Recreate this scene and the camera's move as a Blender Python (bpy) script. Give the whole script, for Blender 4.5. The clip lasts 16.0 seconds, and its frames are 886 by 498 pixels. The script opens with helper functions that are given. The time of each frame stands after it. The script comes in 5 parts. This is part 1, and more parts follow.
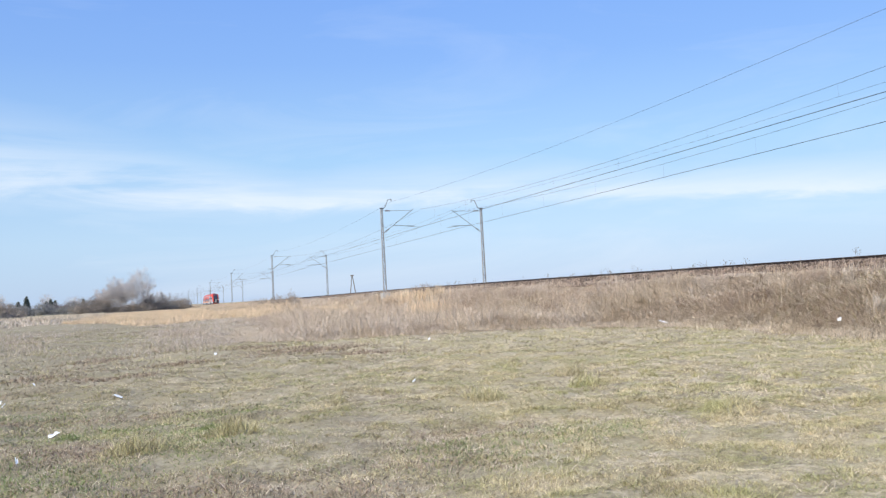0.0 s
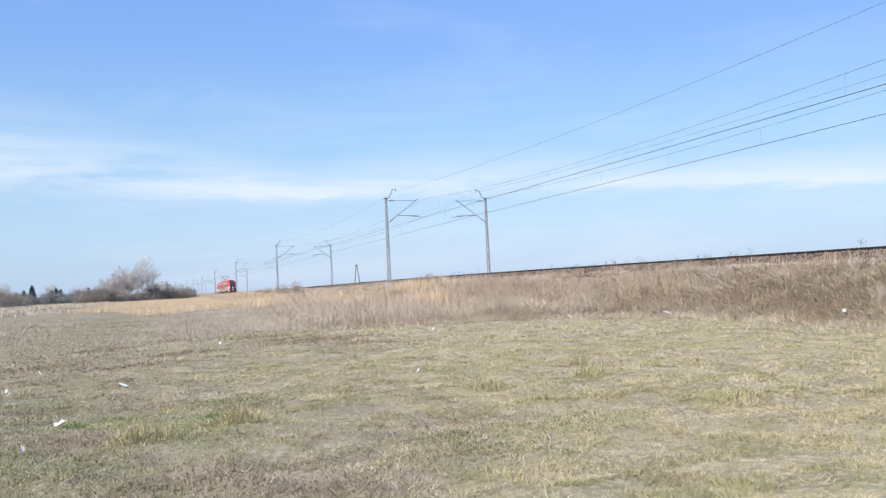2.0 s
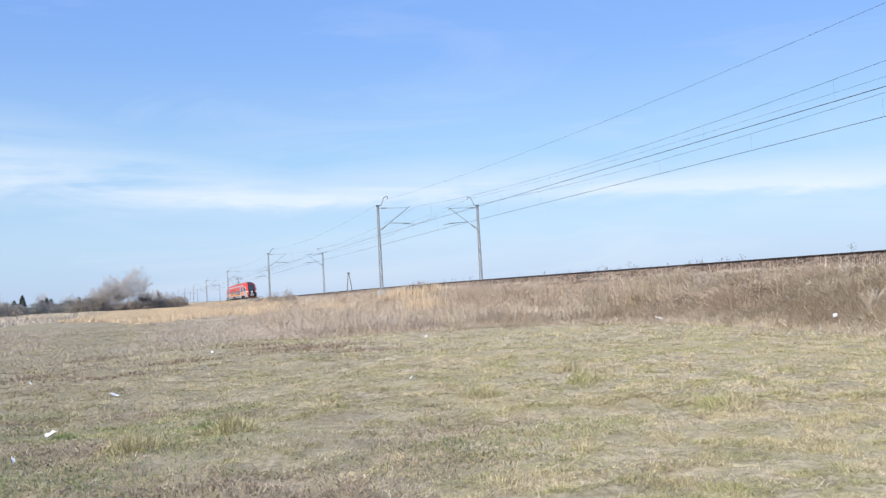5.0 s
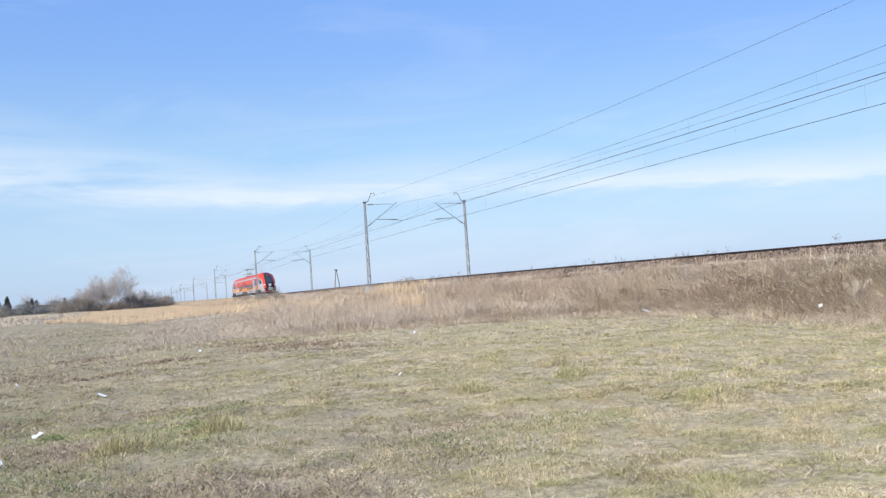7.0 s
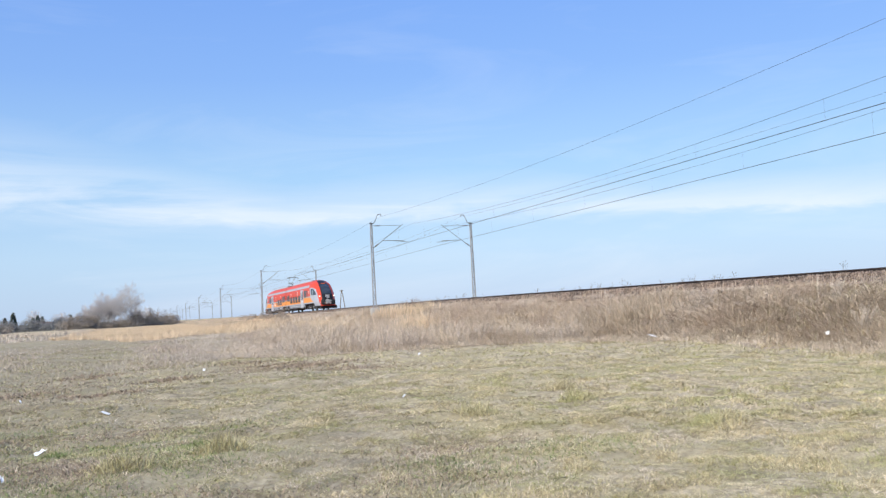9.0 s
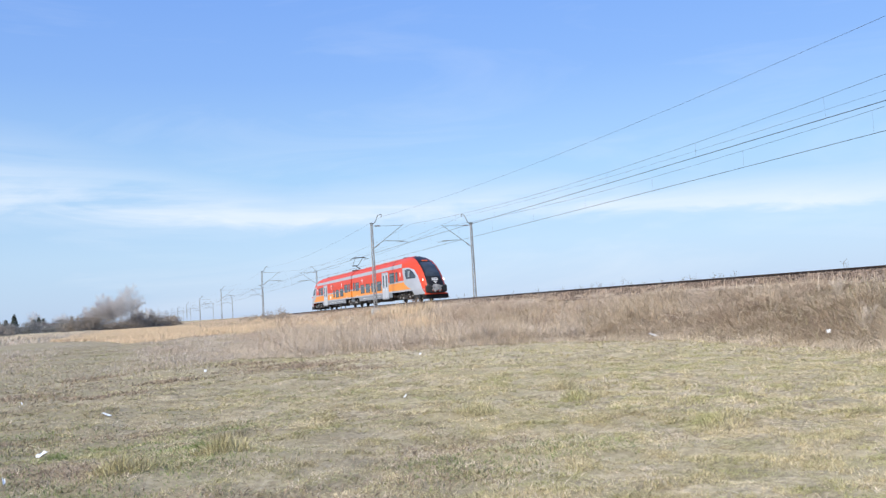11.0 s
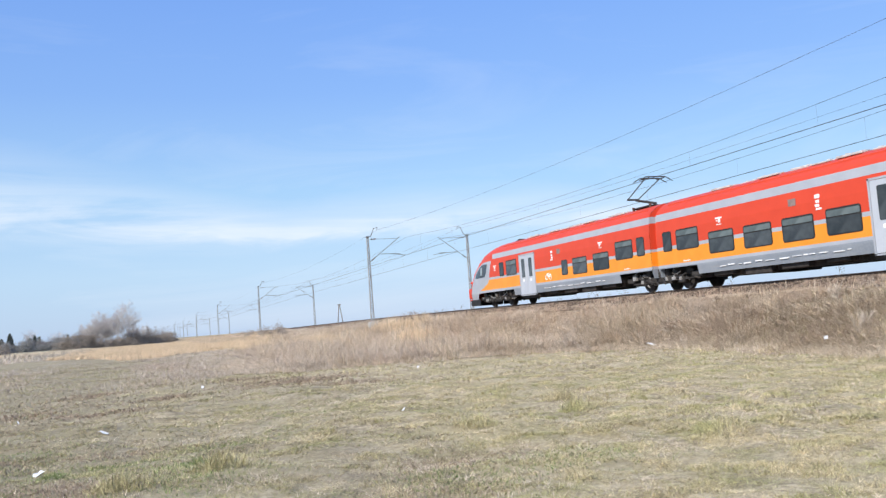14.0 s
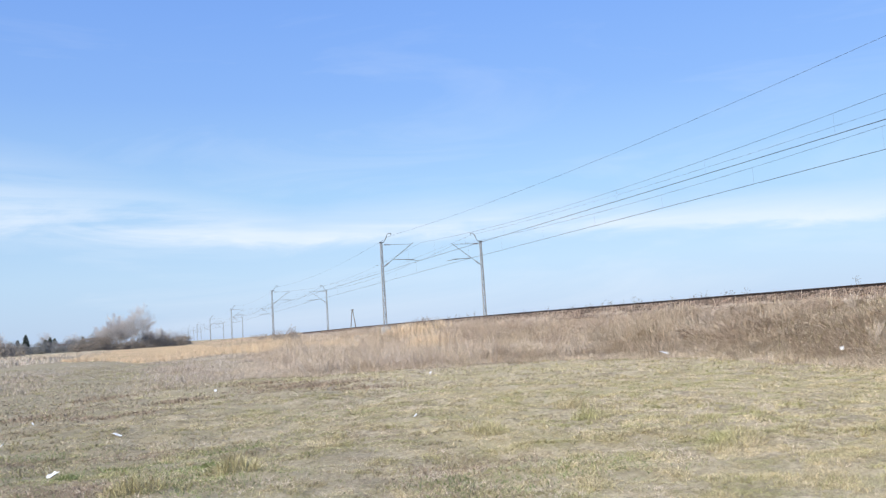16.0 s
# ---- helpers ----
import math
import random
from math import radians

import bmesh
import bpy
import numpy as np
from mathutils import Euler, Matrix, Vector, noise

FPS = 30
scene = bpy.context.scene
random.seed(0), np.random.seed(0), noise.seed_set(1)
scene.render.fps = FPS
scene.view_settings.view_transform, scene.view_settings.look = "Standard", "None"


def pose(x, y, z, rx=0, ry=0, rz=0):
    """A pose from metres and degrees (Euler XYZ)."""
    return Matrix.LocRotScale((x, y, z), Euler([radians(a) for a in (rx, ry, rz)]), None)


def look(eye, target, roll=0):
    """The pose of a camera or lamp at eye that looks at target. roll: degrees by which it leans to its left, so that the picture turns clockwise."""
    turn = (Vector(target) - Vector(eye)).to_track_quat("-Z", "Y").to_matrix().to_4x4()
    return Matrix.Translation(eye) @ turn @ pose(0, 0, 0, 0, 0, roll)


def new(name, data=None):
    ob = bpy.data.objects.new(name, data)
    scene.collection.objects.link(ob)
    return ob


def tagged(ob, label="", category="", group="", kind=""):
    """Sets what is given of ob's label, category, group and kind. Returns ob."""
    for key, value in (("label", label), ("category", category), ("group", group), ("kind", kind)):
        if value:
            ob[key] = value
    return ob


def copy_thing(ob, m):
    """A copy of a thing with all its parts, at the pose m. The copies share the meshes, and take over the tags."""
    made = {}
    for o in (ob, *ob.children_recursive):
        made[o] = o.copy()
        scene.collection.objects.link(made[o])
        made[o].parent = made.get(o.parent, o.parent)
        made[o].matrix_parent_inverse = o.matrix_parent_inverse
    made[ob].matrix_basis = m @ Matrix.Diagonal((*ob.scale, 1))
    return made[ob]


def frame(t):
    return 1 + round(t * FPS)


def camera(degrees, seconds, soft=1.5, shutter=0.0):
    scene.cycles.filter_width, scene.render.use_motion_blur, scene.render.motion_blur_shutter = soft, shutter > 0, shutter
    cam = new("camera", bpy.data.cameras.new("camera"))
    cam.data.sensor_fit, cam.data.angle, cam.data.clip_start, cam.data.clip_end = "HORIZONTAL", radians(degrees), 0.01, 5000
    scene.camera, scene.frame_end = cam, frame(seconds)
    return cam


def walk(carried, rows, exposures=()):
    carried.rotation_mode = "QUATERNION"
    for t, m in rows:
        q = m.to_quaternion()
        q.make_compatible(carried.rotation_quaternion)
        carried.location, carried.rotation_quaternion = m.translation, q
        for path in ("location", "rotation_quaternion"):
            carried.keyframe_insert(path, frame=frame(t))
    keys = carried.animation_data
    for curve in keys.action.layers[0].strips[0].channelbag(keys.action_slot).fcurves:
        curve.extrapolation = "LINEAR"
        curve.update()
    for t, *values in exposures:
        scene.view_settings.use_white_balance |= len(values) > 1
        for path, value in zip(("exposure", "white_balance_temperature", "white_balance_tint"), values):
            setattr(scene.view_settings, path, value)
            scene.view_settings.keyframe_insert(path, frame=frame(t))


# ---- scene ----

# ---------------- camera and walk ----------------
cam = camera(56.0, 16.0, soft=1.35)
EYE = 1.6
# seconds, yaw, pitch, roll of a camera held in the hand by someone standing still
TURNS = [
    (0.0, -19.82, 2.92, 2.85), (0.5, -19.98, 2.7, 2.98), (1.0, -19.4, 2.92, 2.92), (1.5, -19.53, 2.71, 2.73),
    (2.0, -19.53, 2.25, 2.69), (2.5, -19.83, 1.55, 3.21), (3.0, -19.99, 1.62, 3.49), (3.5, -20.11, 2.74, 3.17),
    (4.0, -20.04, 2.64, 2.86), (5.2, -20.05, 2.75, 3.1), (6.5, -20.16, 2.91, 3.43), (7.0, -20.89, 2.37, 3.79),
    (7.5, -21.32, 3.02, 3.61), (8.0, -21.16, 3.18, 3.21), (8.5, -21.06, 3.2, 3.01), (9.0, -20.52, 3.9, 3.02),
    (9.2, -20.52, 3.74, 2.91), (10.3, -20.5, 3.85, 3.15), (11.5, -20.55, 3.99, 3.44), (12.0, -20.74, 4.12, 3.57), (12.5, -20.32, 4.08, 3.78),
    (13.0, -20.23, 4.23, 3.95), (13.5, -20.62, 4.38, 4.08), (14.0, -20.66, 4.73, 4.15), (14.5, -20.6, 5.14, 3.89),
    (15.0, -20.67, 4.78, 3.85), (15.5, -20.1, 5.28, 3.85), (16.0, -19.78, 5.21, 3.53)]
walk(cam, [(t, pose(0, 0, EYE, 90 + p, r, y)) for t, y, p, r in TURNS])

# ---------------- world, sun, exposure ----------------
SUN_EL, SUN_AZ = radians(39), radians(240)      # azimuth clockwise from +Y
scene.view_settings.exposure = 0.0
world = bpy.data.worlds.new("world")
scene.world = world
world.use_nodes = True
wn, wl = world.node_tree.nodes, world.node_tree.links
wn.clear()

sky = wn.new("ShaderNodeTexSky")
sky.sky_type = 'NISHITA'
sky.sun_disc = False
sky.sun_elevation, sky.sun_rotation = SUN_EL, SUN_AZ
sky.air_density, sky.dust_density, sky.ozone_density = 1.0, 0.6, 1.6
co = wn.new("ShaderNodeTexCoord")
sep = wn.new("ShaderNodeSeparateXYZ")
wl.new(co.outputs["Generated"], sep.inputs[0])
# thin cloud veil: a flat-based bank of streaks, lower towards the east, ragged and thinning upwards
bear = wn.new("ShaderNodeMath")
bear.operation = 'ARCTAN2'
wl.new(sep.outputs["X"], bear.inputs[0])
wl.new(sep.outputs["Y"], bear.inputs[1])


def wmath(op, a, b, c=0.0):
    n = wn.new("ShaderNodeMath")
    n.operation = op
    for k, q in enumerate((a, b, c)):
        if isinstance(q, (int, float)):
            n.inputs[k].default_value = q
        else:
            wl.new(q, n.inputs[k])
    return n.outputs[0]


def wramp(source, stops):
    n = wn.new("ShaderNodeValToRGB")
    e = n.color_ramp.elements
    e[0].position, e[1].position = stops[0][0], stops[-1][0]
    e[0].color, e[1].color = (*[stops[0][1]] * 3, 1), (*[stops[-1][1]] * 3, 1)
    for p, v in stops[1:-1]:
        e.new(p).color = (v, v, v, 1)
    wl.new(source, n.inputs[0])
    return n.outputs[0]


def wnoise(scale, stretch, detail, rough, shift):
    cc = wn.new("ShaderNodeCombineXYZ")
    wl.new(bear.outputs[0], cc.inputs[0])
    wl.new(sep.outputs["Z"], cc.inputs[1])
    mp = wn.new("ShaderNodeMapping")
    mp.inputs["Scale"].default_value = stretch
    mp.inputs["Location"].default_value = (shift, shift * 0.7, shift * 0.3)
    wl.new(cc.outputs[0], mp.inputs[0])
    n = wn.new("ShaderNodeTexNoise")
    n.inputs["Scale"].default_value, n.inputs["Detail"].default_value = scale, detail
    n.inputs["Roughness"].default_value, n.inputs["Distortion"].default_value = rough, 0.7
    wl.new(mp.outputs[0], n.inputs["Vector"])
    return n.outputs["Fac"]


turn = wmath('MULTIPLY_ADD', bear.outputs[0], 0.5, 0.25)        # bearing from -28 to 86 degrees as 0 to 1
base = wramp(turn, [(0.0, 0.108), (0.18, 0.102), (0.32, 0.09), (0.48, 0.088), (0.56, 0.086), (0.68, 0.074), (1.0, 0.07)])
tall_by = wramp(turn, [(0.0, 0.17), (0.17, 0.135), (0.27, 0.095), (0.34, 0.065), (0.42, 0.078), (0.5, 0.07), (0.56, 0.05), (0.7, 0.06), (1.0, 0.08)])
streak = wnoise(1.0, (3.0, 34.0, 1.0), 5, 0.55, 1.7)
wisp = wnoise(1.0, (7.0, 26.0, 1.0), 7, 0.62, 4.2)
lift = wmath('SUBTRACT', sep.outputs["Z"], base)
lift = wmath('MULTIPLY_ADD', wmath('SUBTRACT', wisp, 0.5), 0.034, lift)
belt = wramp(wmath('DIVIDE', lift, tall_by), [(0.0, 0.0), (0.1, 0.16), (0.27, 0.66), (0.4, 0.6), (0.57, 0.36), (0.78, 0.14), (1.0, 0.0)])
thick = wramp(wmath('MULTIPLY_ADD', wisp, 0.45, wmath('MULTIPLY', streak, 0.62)), [(0.36, 0.1), (0.5, 0.66), (0.64, 1.05)])
high = wmath('MULTIPLY', wramp(wnoise(1.0, (2.2, 12.0, 1.0), 6, 0.6, 8.4), [(0.52, 0.0), (0.75, 0.22)]), wramp(sep.outputs["Z"], [(0.1, 1.0), (0.4, 0.35)]))
veil = wmath('MAXIMUM', wmath('MULTIPLY', belt, thick), high)
mixc = wn.new("ShaderNodeMixRGB")
mixc.inputs[2].default_value = (7.6, 8.0, 8.6, 1)
wl.new(veil, mixc.inputs[0])
# pale blue haze that thickens towards the horizon
haze = wn.new("ShaderNodeValToRGB")
h = haze.color_ramp.elements
h[0].position, h[0].color = 0.0, (0.50, 0.66, 0.92, 1)
h[1].position, h[1].color = 0.6, (0.12, 0.27, 0.75, 1)
for p, v in ((0.07, (0.52, 0.73, 0.98)), (0.16, (0.41, 0.672, 1.0)), (0.27, (0.272, 0.505, 1.0)), (0.36, (0.222, 0.44, 0.98))):
    h.new(p).color = (*v, 1)
wl.new(sep.outputs["Z"], haze.inputs[0])
up = wn.new("ShaderNodeMixRGB")
up.blend_type, up.inputs[0].default_value = 'MULTIPLY', 1.0
wl.new(haze.outputs[0], up.inputs[1])
deep = wramp(turn, [(0.0, 7.6), (0.2, 7.95), (0.45, 8.4), (1.0, 8.4)])
wl.new(deep, up.inputs[2])
air = wn.new("ShaderNodeMixRGB")
air.inputs[0].default_value = 0.85
wl.new(sky.outputs[0], air.inputs[1])
wl.new(up.outputs[0], air.inputs[2])
wl.new(air.outputs[0], mixc.inputs[1])
bg = wn.new("ShaderNodeBackground")
bg.inputs["Strength"].default_value = 0.125
wl.new(mixc.outputs[0], bg.inputs["Color"])
wo = wn.new("ShaderNodeOutputWorld")
wl.new(bg.outputs[0], wo.inputs[0])

sun = new("sun", bpy.data.lights.new("sun", 'SUN'))
sun.data.energy, sun.data.angle, sun.data.color = 5.0, radians(0.6), (1.0, 0.95, 0.86)
SUN_DIR = Vector((math.sin(SUN_AZ) * math.cos(SUN_EL), math.cos(SUN_AZ) * math.cos(SUN_EL), math.sin(SUN_EL)))
sun.matrix_world = look(SUN_DIR * 200, (0, 0, 0))


# ---------------- materials ----------------
def mat(name, a, b, rough=0.8, scale=3.0, fine=40.0, metal=0.0, bump=0.15, spread=0.0, c=None, big=0.25, spec=0.4, stretch=(1, 1, 1), share=0.6):
    """Two colours mixed by noise at two scales, a third in large patches, random change from piece to piece, fine relief."""
    m = bpy.data.materials.new(name)
    m.use_nodes = True
    n, l = m.node_tree.nodes, m.node_tree.links
    bs = n["Principled BSDF"]
    bs.inputs["Roughness"].default_value, bs.inputs["Metallic"].default_value = rough, metal
    bs.inputs["Specular IOR Level"].default_value = spec
    tc = n.new("ShaderNodeTexCoord")
    mpn = n.new("ShaderNodeMapping")
    mpn.inputs["Scale"].default_value = stretch
    l.new(tc.outputs["Object"], mpn.inputs[0])
    n1, n2 = n.new("ShaderNodeTexNoise"), n.new("ShaderNodeTexNoise")
    n1.inputs["Scale"].default_value, n1.inputs["Detail"].default_value = scale, 6
    n2.inputs["Scale"].default_value, n2.inputs["Detail"].default_value = fine, 4
    for q in (n1, n2):
        l.new(mpn.outputs[0], q.inputs["Vector"])
    add = n.new("ShaderNodeMath")
    add.operation = 'MULTIPLY_ADD'
    l.new(n2.outputs["Fac"], add.inputs[0])
    add.inputs[1].default_value = share
    l.new(n1.outputs["Fac"], add.inputs[2])
    r = n.new("ShaderNodeMapRange")
    r.inputs["From Min"].default_value, r.inputs["From Max"].default_value = 0.5 + 0.5 * share - 0.16 - 0.07 * share, 0.5 + 0.5 * share + 0.16 + 0.07 * share
    l.new(add.outputs[0], r.inputs["Value"])
    mx = n.new("ShaderNodeMixRGB")
    mx.inputs[1].default_value, mx.inputs[2].default_value = (*a, 1), (*b, 1)
    l.new(r.outputs[0], mx.inputs[0])
    col = mx.outputs[0]
    if c:
        n3 = n.new("ShaderNodeTexNoise")
        n3.inputs["Scale"].default_value, n3.inputs["Detail"].default_value = big, 5
        l.new(tc.outputs["Object"], n3.inputs["Vector"])
        r3 = n.new("ShaderNodeMapRange")
        r3.inputs["From Min"].default_value, r3.inputs["From Max"].default_value = 0.46, 0.66
        l.new(n3.outputs["Fac"], r3.inputs["Value"])
        m3 = n.new("ShaderNodeMixRGB")
        m3.inputs[2].default_value = (*c, 1)
        l.new(r3.outputs[0], m3.inputs[0])
        l.new(col, m3.inputs[1])
        col = m3.outputs[0]
    if spread:
        g = n.new("ShaderNodeNewGeometry")
        rr = n.new("ShaderNodeMapRange")
        rr.inputs["To Min"].default_value, rr.inputs["To Max"].default_value = 1 - spread, 1 + spread
        l.new(g.outputs["Random Per Island"], rr.inputs["Value"])
        hv = n.new("ShaderNodeHueSaturation")
        l.new(rr.outputs[0], hv.inputs["Value"])
        l.new(col, hv.inputs["Color"])
        col = hv.outputs[0]
    l.new(col, bs.inputs["Base Color"])
    if bump:
        bp = n.new("ShaderNodeBump")
        bp.inputs["Strength"].default_value, bp.inputs["Distance"].default_value = bump, 0.02
        l.new(n2.outputs["Fac"], bp.inputs["Height"])
        l.new(bp.outputs[0], bs.inputs["Normal"])
    return m


def glow(name, colour, strength):
    m = bpy.data.materials.new(name)
    m.use_nodes = True
    b = m.node_tree.nodes["Principled BSDF"]
    b.inputs["Base Color"].default_value = (*colour, 1)
    b.inputs["Emission Color"].default_value = (*colour, 1)
    b.inputs["Emission Strength"].default_value = strength
    return m


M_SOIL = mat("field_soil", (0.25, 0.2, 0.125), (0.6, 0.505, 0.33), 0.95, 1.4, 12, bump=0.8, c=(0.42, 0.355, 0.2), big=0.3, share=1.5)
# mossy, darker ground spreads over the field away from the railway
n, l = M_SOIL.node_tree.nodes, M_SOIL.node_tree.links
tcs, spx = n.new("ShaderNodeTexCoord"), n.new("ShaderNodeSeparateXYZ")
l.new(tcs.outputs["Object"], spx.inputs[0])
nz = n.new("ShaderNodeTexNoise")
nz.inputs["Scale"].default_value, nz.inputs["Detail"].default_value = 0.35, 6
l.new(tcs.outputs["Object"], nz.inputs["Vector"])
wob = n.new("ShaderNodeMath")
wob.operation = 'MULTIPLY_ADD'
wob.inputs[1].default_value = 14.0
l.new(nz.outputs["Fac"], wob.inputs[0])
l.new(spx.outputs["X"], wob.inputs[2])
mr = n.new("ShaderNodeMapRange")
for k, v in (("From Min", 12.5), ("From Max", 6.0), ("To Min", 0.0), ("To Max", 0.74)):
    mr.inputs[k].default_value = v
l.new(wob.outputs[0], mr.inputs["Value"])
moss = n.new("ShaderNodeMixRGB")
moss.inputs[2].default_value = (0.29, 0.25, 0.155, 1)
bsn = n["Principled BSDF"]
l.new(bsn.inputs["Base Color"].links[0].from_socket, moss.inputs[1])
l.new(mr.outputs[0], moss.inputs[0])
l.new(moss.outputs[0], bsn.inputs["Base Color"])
M_BANK = mat("bank_soil", (0.3, 0.235, 0.16), (0.48, 0.385, 0.275), 0.95, 1.5, 18, bump=0.6)
M_GRASS = mat("dry_short_grass", (0.4, 0.34, 0.19), (0.72, 0.61, 0.39), 0.9, 1.2, 9, bump=0, spread=0.42, c=(0.4, 0.38, 0.18), big=1.1, share=1.2)
M_GREEN = mat("green_tuft", (0.17, 0.22, 0.075), (0.3, 0.34, 0.135), 0.85, 2, 9, bump=0, spread=0.35)
M_STRAW = mat("tall_dry_grass", (0.46, 0.365, 0.255), (0.69, 0.565, 0.42), 0.9, 0.5, 4, bump=0, spread=0.45, c=(0.5, 0.39, 0.295), big=0.3)
M_GREYSTRAW = mat("grey_straw", (0.42, 0.355, 0.285), (0.62, 0.54, 0.455), 0.9, 0.5, 4, bump=0, spread=0.4, c=(0.49, 0.385, 0.3), big=0.3)
M_THICKET = mat("thicket_twigs", (0.26, 0.22, 0.18), (0.4, 0.34, 0.28), 0.9, 0.5, 6, bump=0, spread=0.35)
M_COUPLER = mat("cast_steel", (0.3, 0.29, 0.28), (0.5, 0.48, 0.46), 0.5, 5, 30, metal=0.3)
M_ARM = mat("dark_steel", (0.1, 0.1, 0.1), (0.2, 0.2, 0.2), 0.6, 2, 30, metal=0.3, bump=0.05)
M_YELLOWGREEN = mat("yellow_green_grass", (0.24, 0.24, 0.095), (0.46, 0.425, 0.21), 0.9, 1.2, 9, bump=0, spread=0.4, share=1.2)
M_DEAD = mat("grey_dead_grass", (0.23, 0.19, 0.125), (0.52, 0.44, 0.315), 0.9, 1.2, 8, bump=0, spread=0.42, share=1.2)
M_TUFT = mat("yellow_tuft", (0.33, 0.29, 0.14), (0.55, 0.48, 0.27), 0.9, 3, 12, bump=0, spread=0.45)
M_BRAMBLE = mat("dark_bramble", (0.22, 0.16, 0.115), (0.42, 0.32, 0.24), 0.9, 2, 9, bump=0, spread=0.45)
M_SCREEN = mat("windscreen_glass", (0.03, 0.04, 0.05), (0.05, 0.06, 0.075), 0.08, 0.9, 3, bump=0.0, spec=0.35)
# paler than the other panes: reflections painted into the base colour
M_VENT = mat("vent_sheen_glass", (0.08, 0.1, 0.1), (0.15, 0.18, 0.18), 0.1, 0.9, 3, bump=0.0, spec=0.4)
# light glass colour that paints in the bright cab interior
M_CABPANE = mat("cab_pane_lit_glass", (0.2, 0.24, 0.26), (0.3, 0.34, 0.36), 0.1, 0.9, 3, bump=0.0, spec=0.4)
M_STONE = mat("grey_field_stone", (0.3, 0.28, 0.25), (0.48, 0.45, 0.41), 0.9, 6, 40, bump=0.5)
M_CLOD = mat("dark_soil_clod", (0.07, 0.055, 0.045), (0.15, 0.12, 0.095), 0.95, 6, 40, bump=0.5)
M_PALE = mat("pale_straw", (0.53, 0.44, 0.315), (0.73, 0.62, 0.475), 0.9, 0.7, 5, bump=0, spread=0.38)
M_STUBBLE = mat("brown_stubble", (0.24, 0.18, 0.125), (0.42, 0.33, 0.24), 0.9, 2, 12, bump=0, spread=0.4)
M_REED = mat("tan_reeds", (0.62, 0.475, 0.305), (0.78, 0.615, 0.425), 0.9, 0.2, 2, bump=0, spread=0.25)
M_WEED = mat("dark_weed", (0.1, 0.075, 0.05), (0.2, 0.15, 0.1), 0.9, 2, 12, bump=0, spread=0.3)
M_BRUSH = mat("bare_brush", (0.3, 0.23, 0.17), (0.48, 0.38, 0.29), 0.9, 0.5, 6, bump=0, spread=0.4)
# far trees and hedge are lightened: haze of distance put into their colours
M_TWIG = mat("bare_twigs_hazed", (0.44, 0.41, 0.39), (0.6, 0.56, 0.54), 0.9, 1.5, 9, bump=0, spread=0.25)
M_DUSK = mat("dark_hedge_hazed", (0.2, 0.2, 0.19), (0.33, 0.32, 0.3), 0.9, 0.5, 6, bump=0, spread=0.3)
M_EVERGREEN = mat("dark_evergreen_hazed", (0.06, 0.075, 0.06), (0.11, 0.125, 0.1), 0.9, 0.5, 5, bump=0, spread=0.4)
M_BALLAST = mat("rusty_ballast", (0.085, 0.062, 0.046), (0.3, 0.22, 0.16), 0.9, 2.2, 30, bump=0.3, spread=0.65)
M_SLEEPER = mat("concrete_sleeper", (0.28, 0.25, 0.22), (0.42, 0.38, 0.34), 0.9, 4, 40)
M_RAIL = mat("rusty_rail", (0.03, 0.022, 0.018), (0.06, 0.04, 0.032), 0.6, 6, 60, metal=0.3)
M_STEEL = mat("galvanised_steel", (0.24, 0.25, 0.26), (0.36, 0.365, 0.37), 0.55, 2, 30, metal=0.3, bump=0.05)
M_CONCRETE = mat("pole_concrete", (0.38, 0.36, 0.33), (0.52, 0.5, 0.46), 0.9, 3, 30)
M_WIRE = mat("dark_wire", (0.05, 0.05, 0.055), (0.09, 0.085, 0.085), 0.5, 2, 30, metal=0.4, bump=0)
M_INSUL = mat("brown_insulator", (0.1, 0.05, 0.035), (0.16, 0.08, 0.05), 0.3, 5, 40, bump=0)
M_WOOD = mat("weathered_pole_wood", (0.13, 0.11, 0.09), (0.22, 0.19, 0.16), 0.9, 3, 30)
M_PAPER = mat("white_litter", (0.78, 0.8, 0.82), (0.86, 0.86, 0.86), 0.6, 10, 60, bump=0.3)
M_RED = mat("red_paint", (0.6, 0.062, 0.028), (0.65, 0.07, 0.032), 0.45, 1.5, 30, bump=0.0, spec=0.25)
M_ORANGE = mat("orange_paint", (0.82, 0.27, 0.02), (0.88, 0.31, 0.03), 0.35, 1.5, 30, bump=0.0, spec=0.4)
M_GREY = mat("grey_paint", (0.36, 0.38, 0.42), (0.42, 0.44, 0.48), 0.38, 1.2, 25, bump=0.0, spec=0.4)
M_DOOR = mat("door_grey_paint", (0.44, 0.47, 0.52), (0.5, 0.53, 0.58), 0.38, 1.2, 25, bump=0.0, spec=0.4)
M_SKIRT = mat("skirt_grey_paint", (0.23, 0.26, 0.3), (0.3, 0.33, 0.37), 0.45, 0.8, 14, bump=0.0, spec=0.4)
M_BLACK = mat("black_mask", (0.012, 0.012, 0.014), (0.022, 0.022, 0.026), 0.32, 1.5, 25, bump=0.0, spec=0.1)
M_GLASS = mat("tinted_glass", (0.03, 0.037, 0.042), (0.07, 0.08, 0.085), 0.1, 0.9, 3, bump=0.0, spec=0.4)
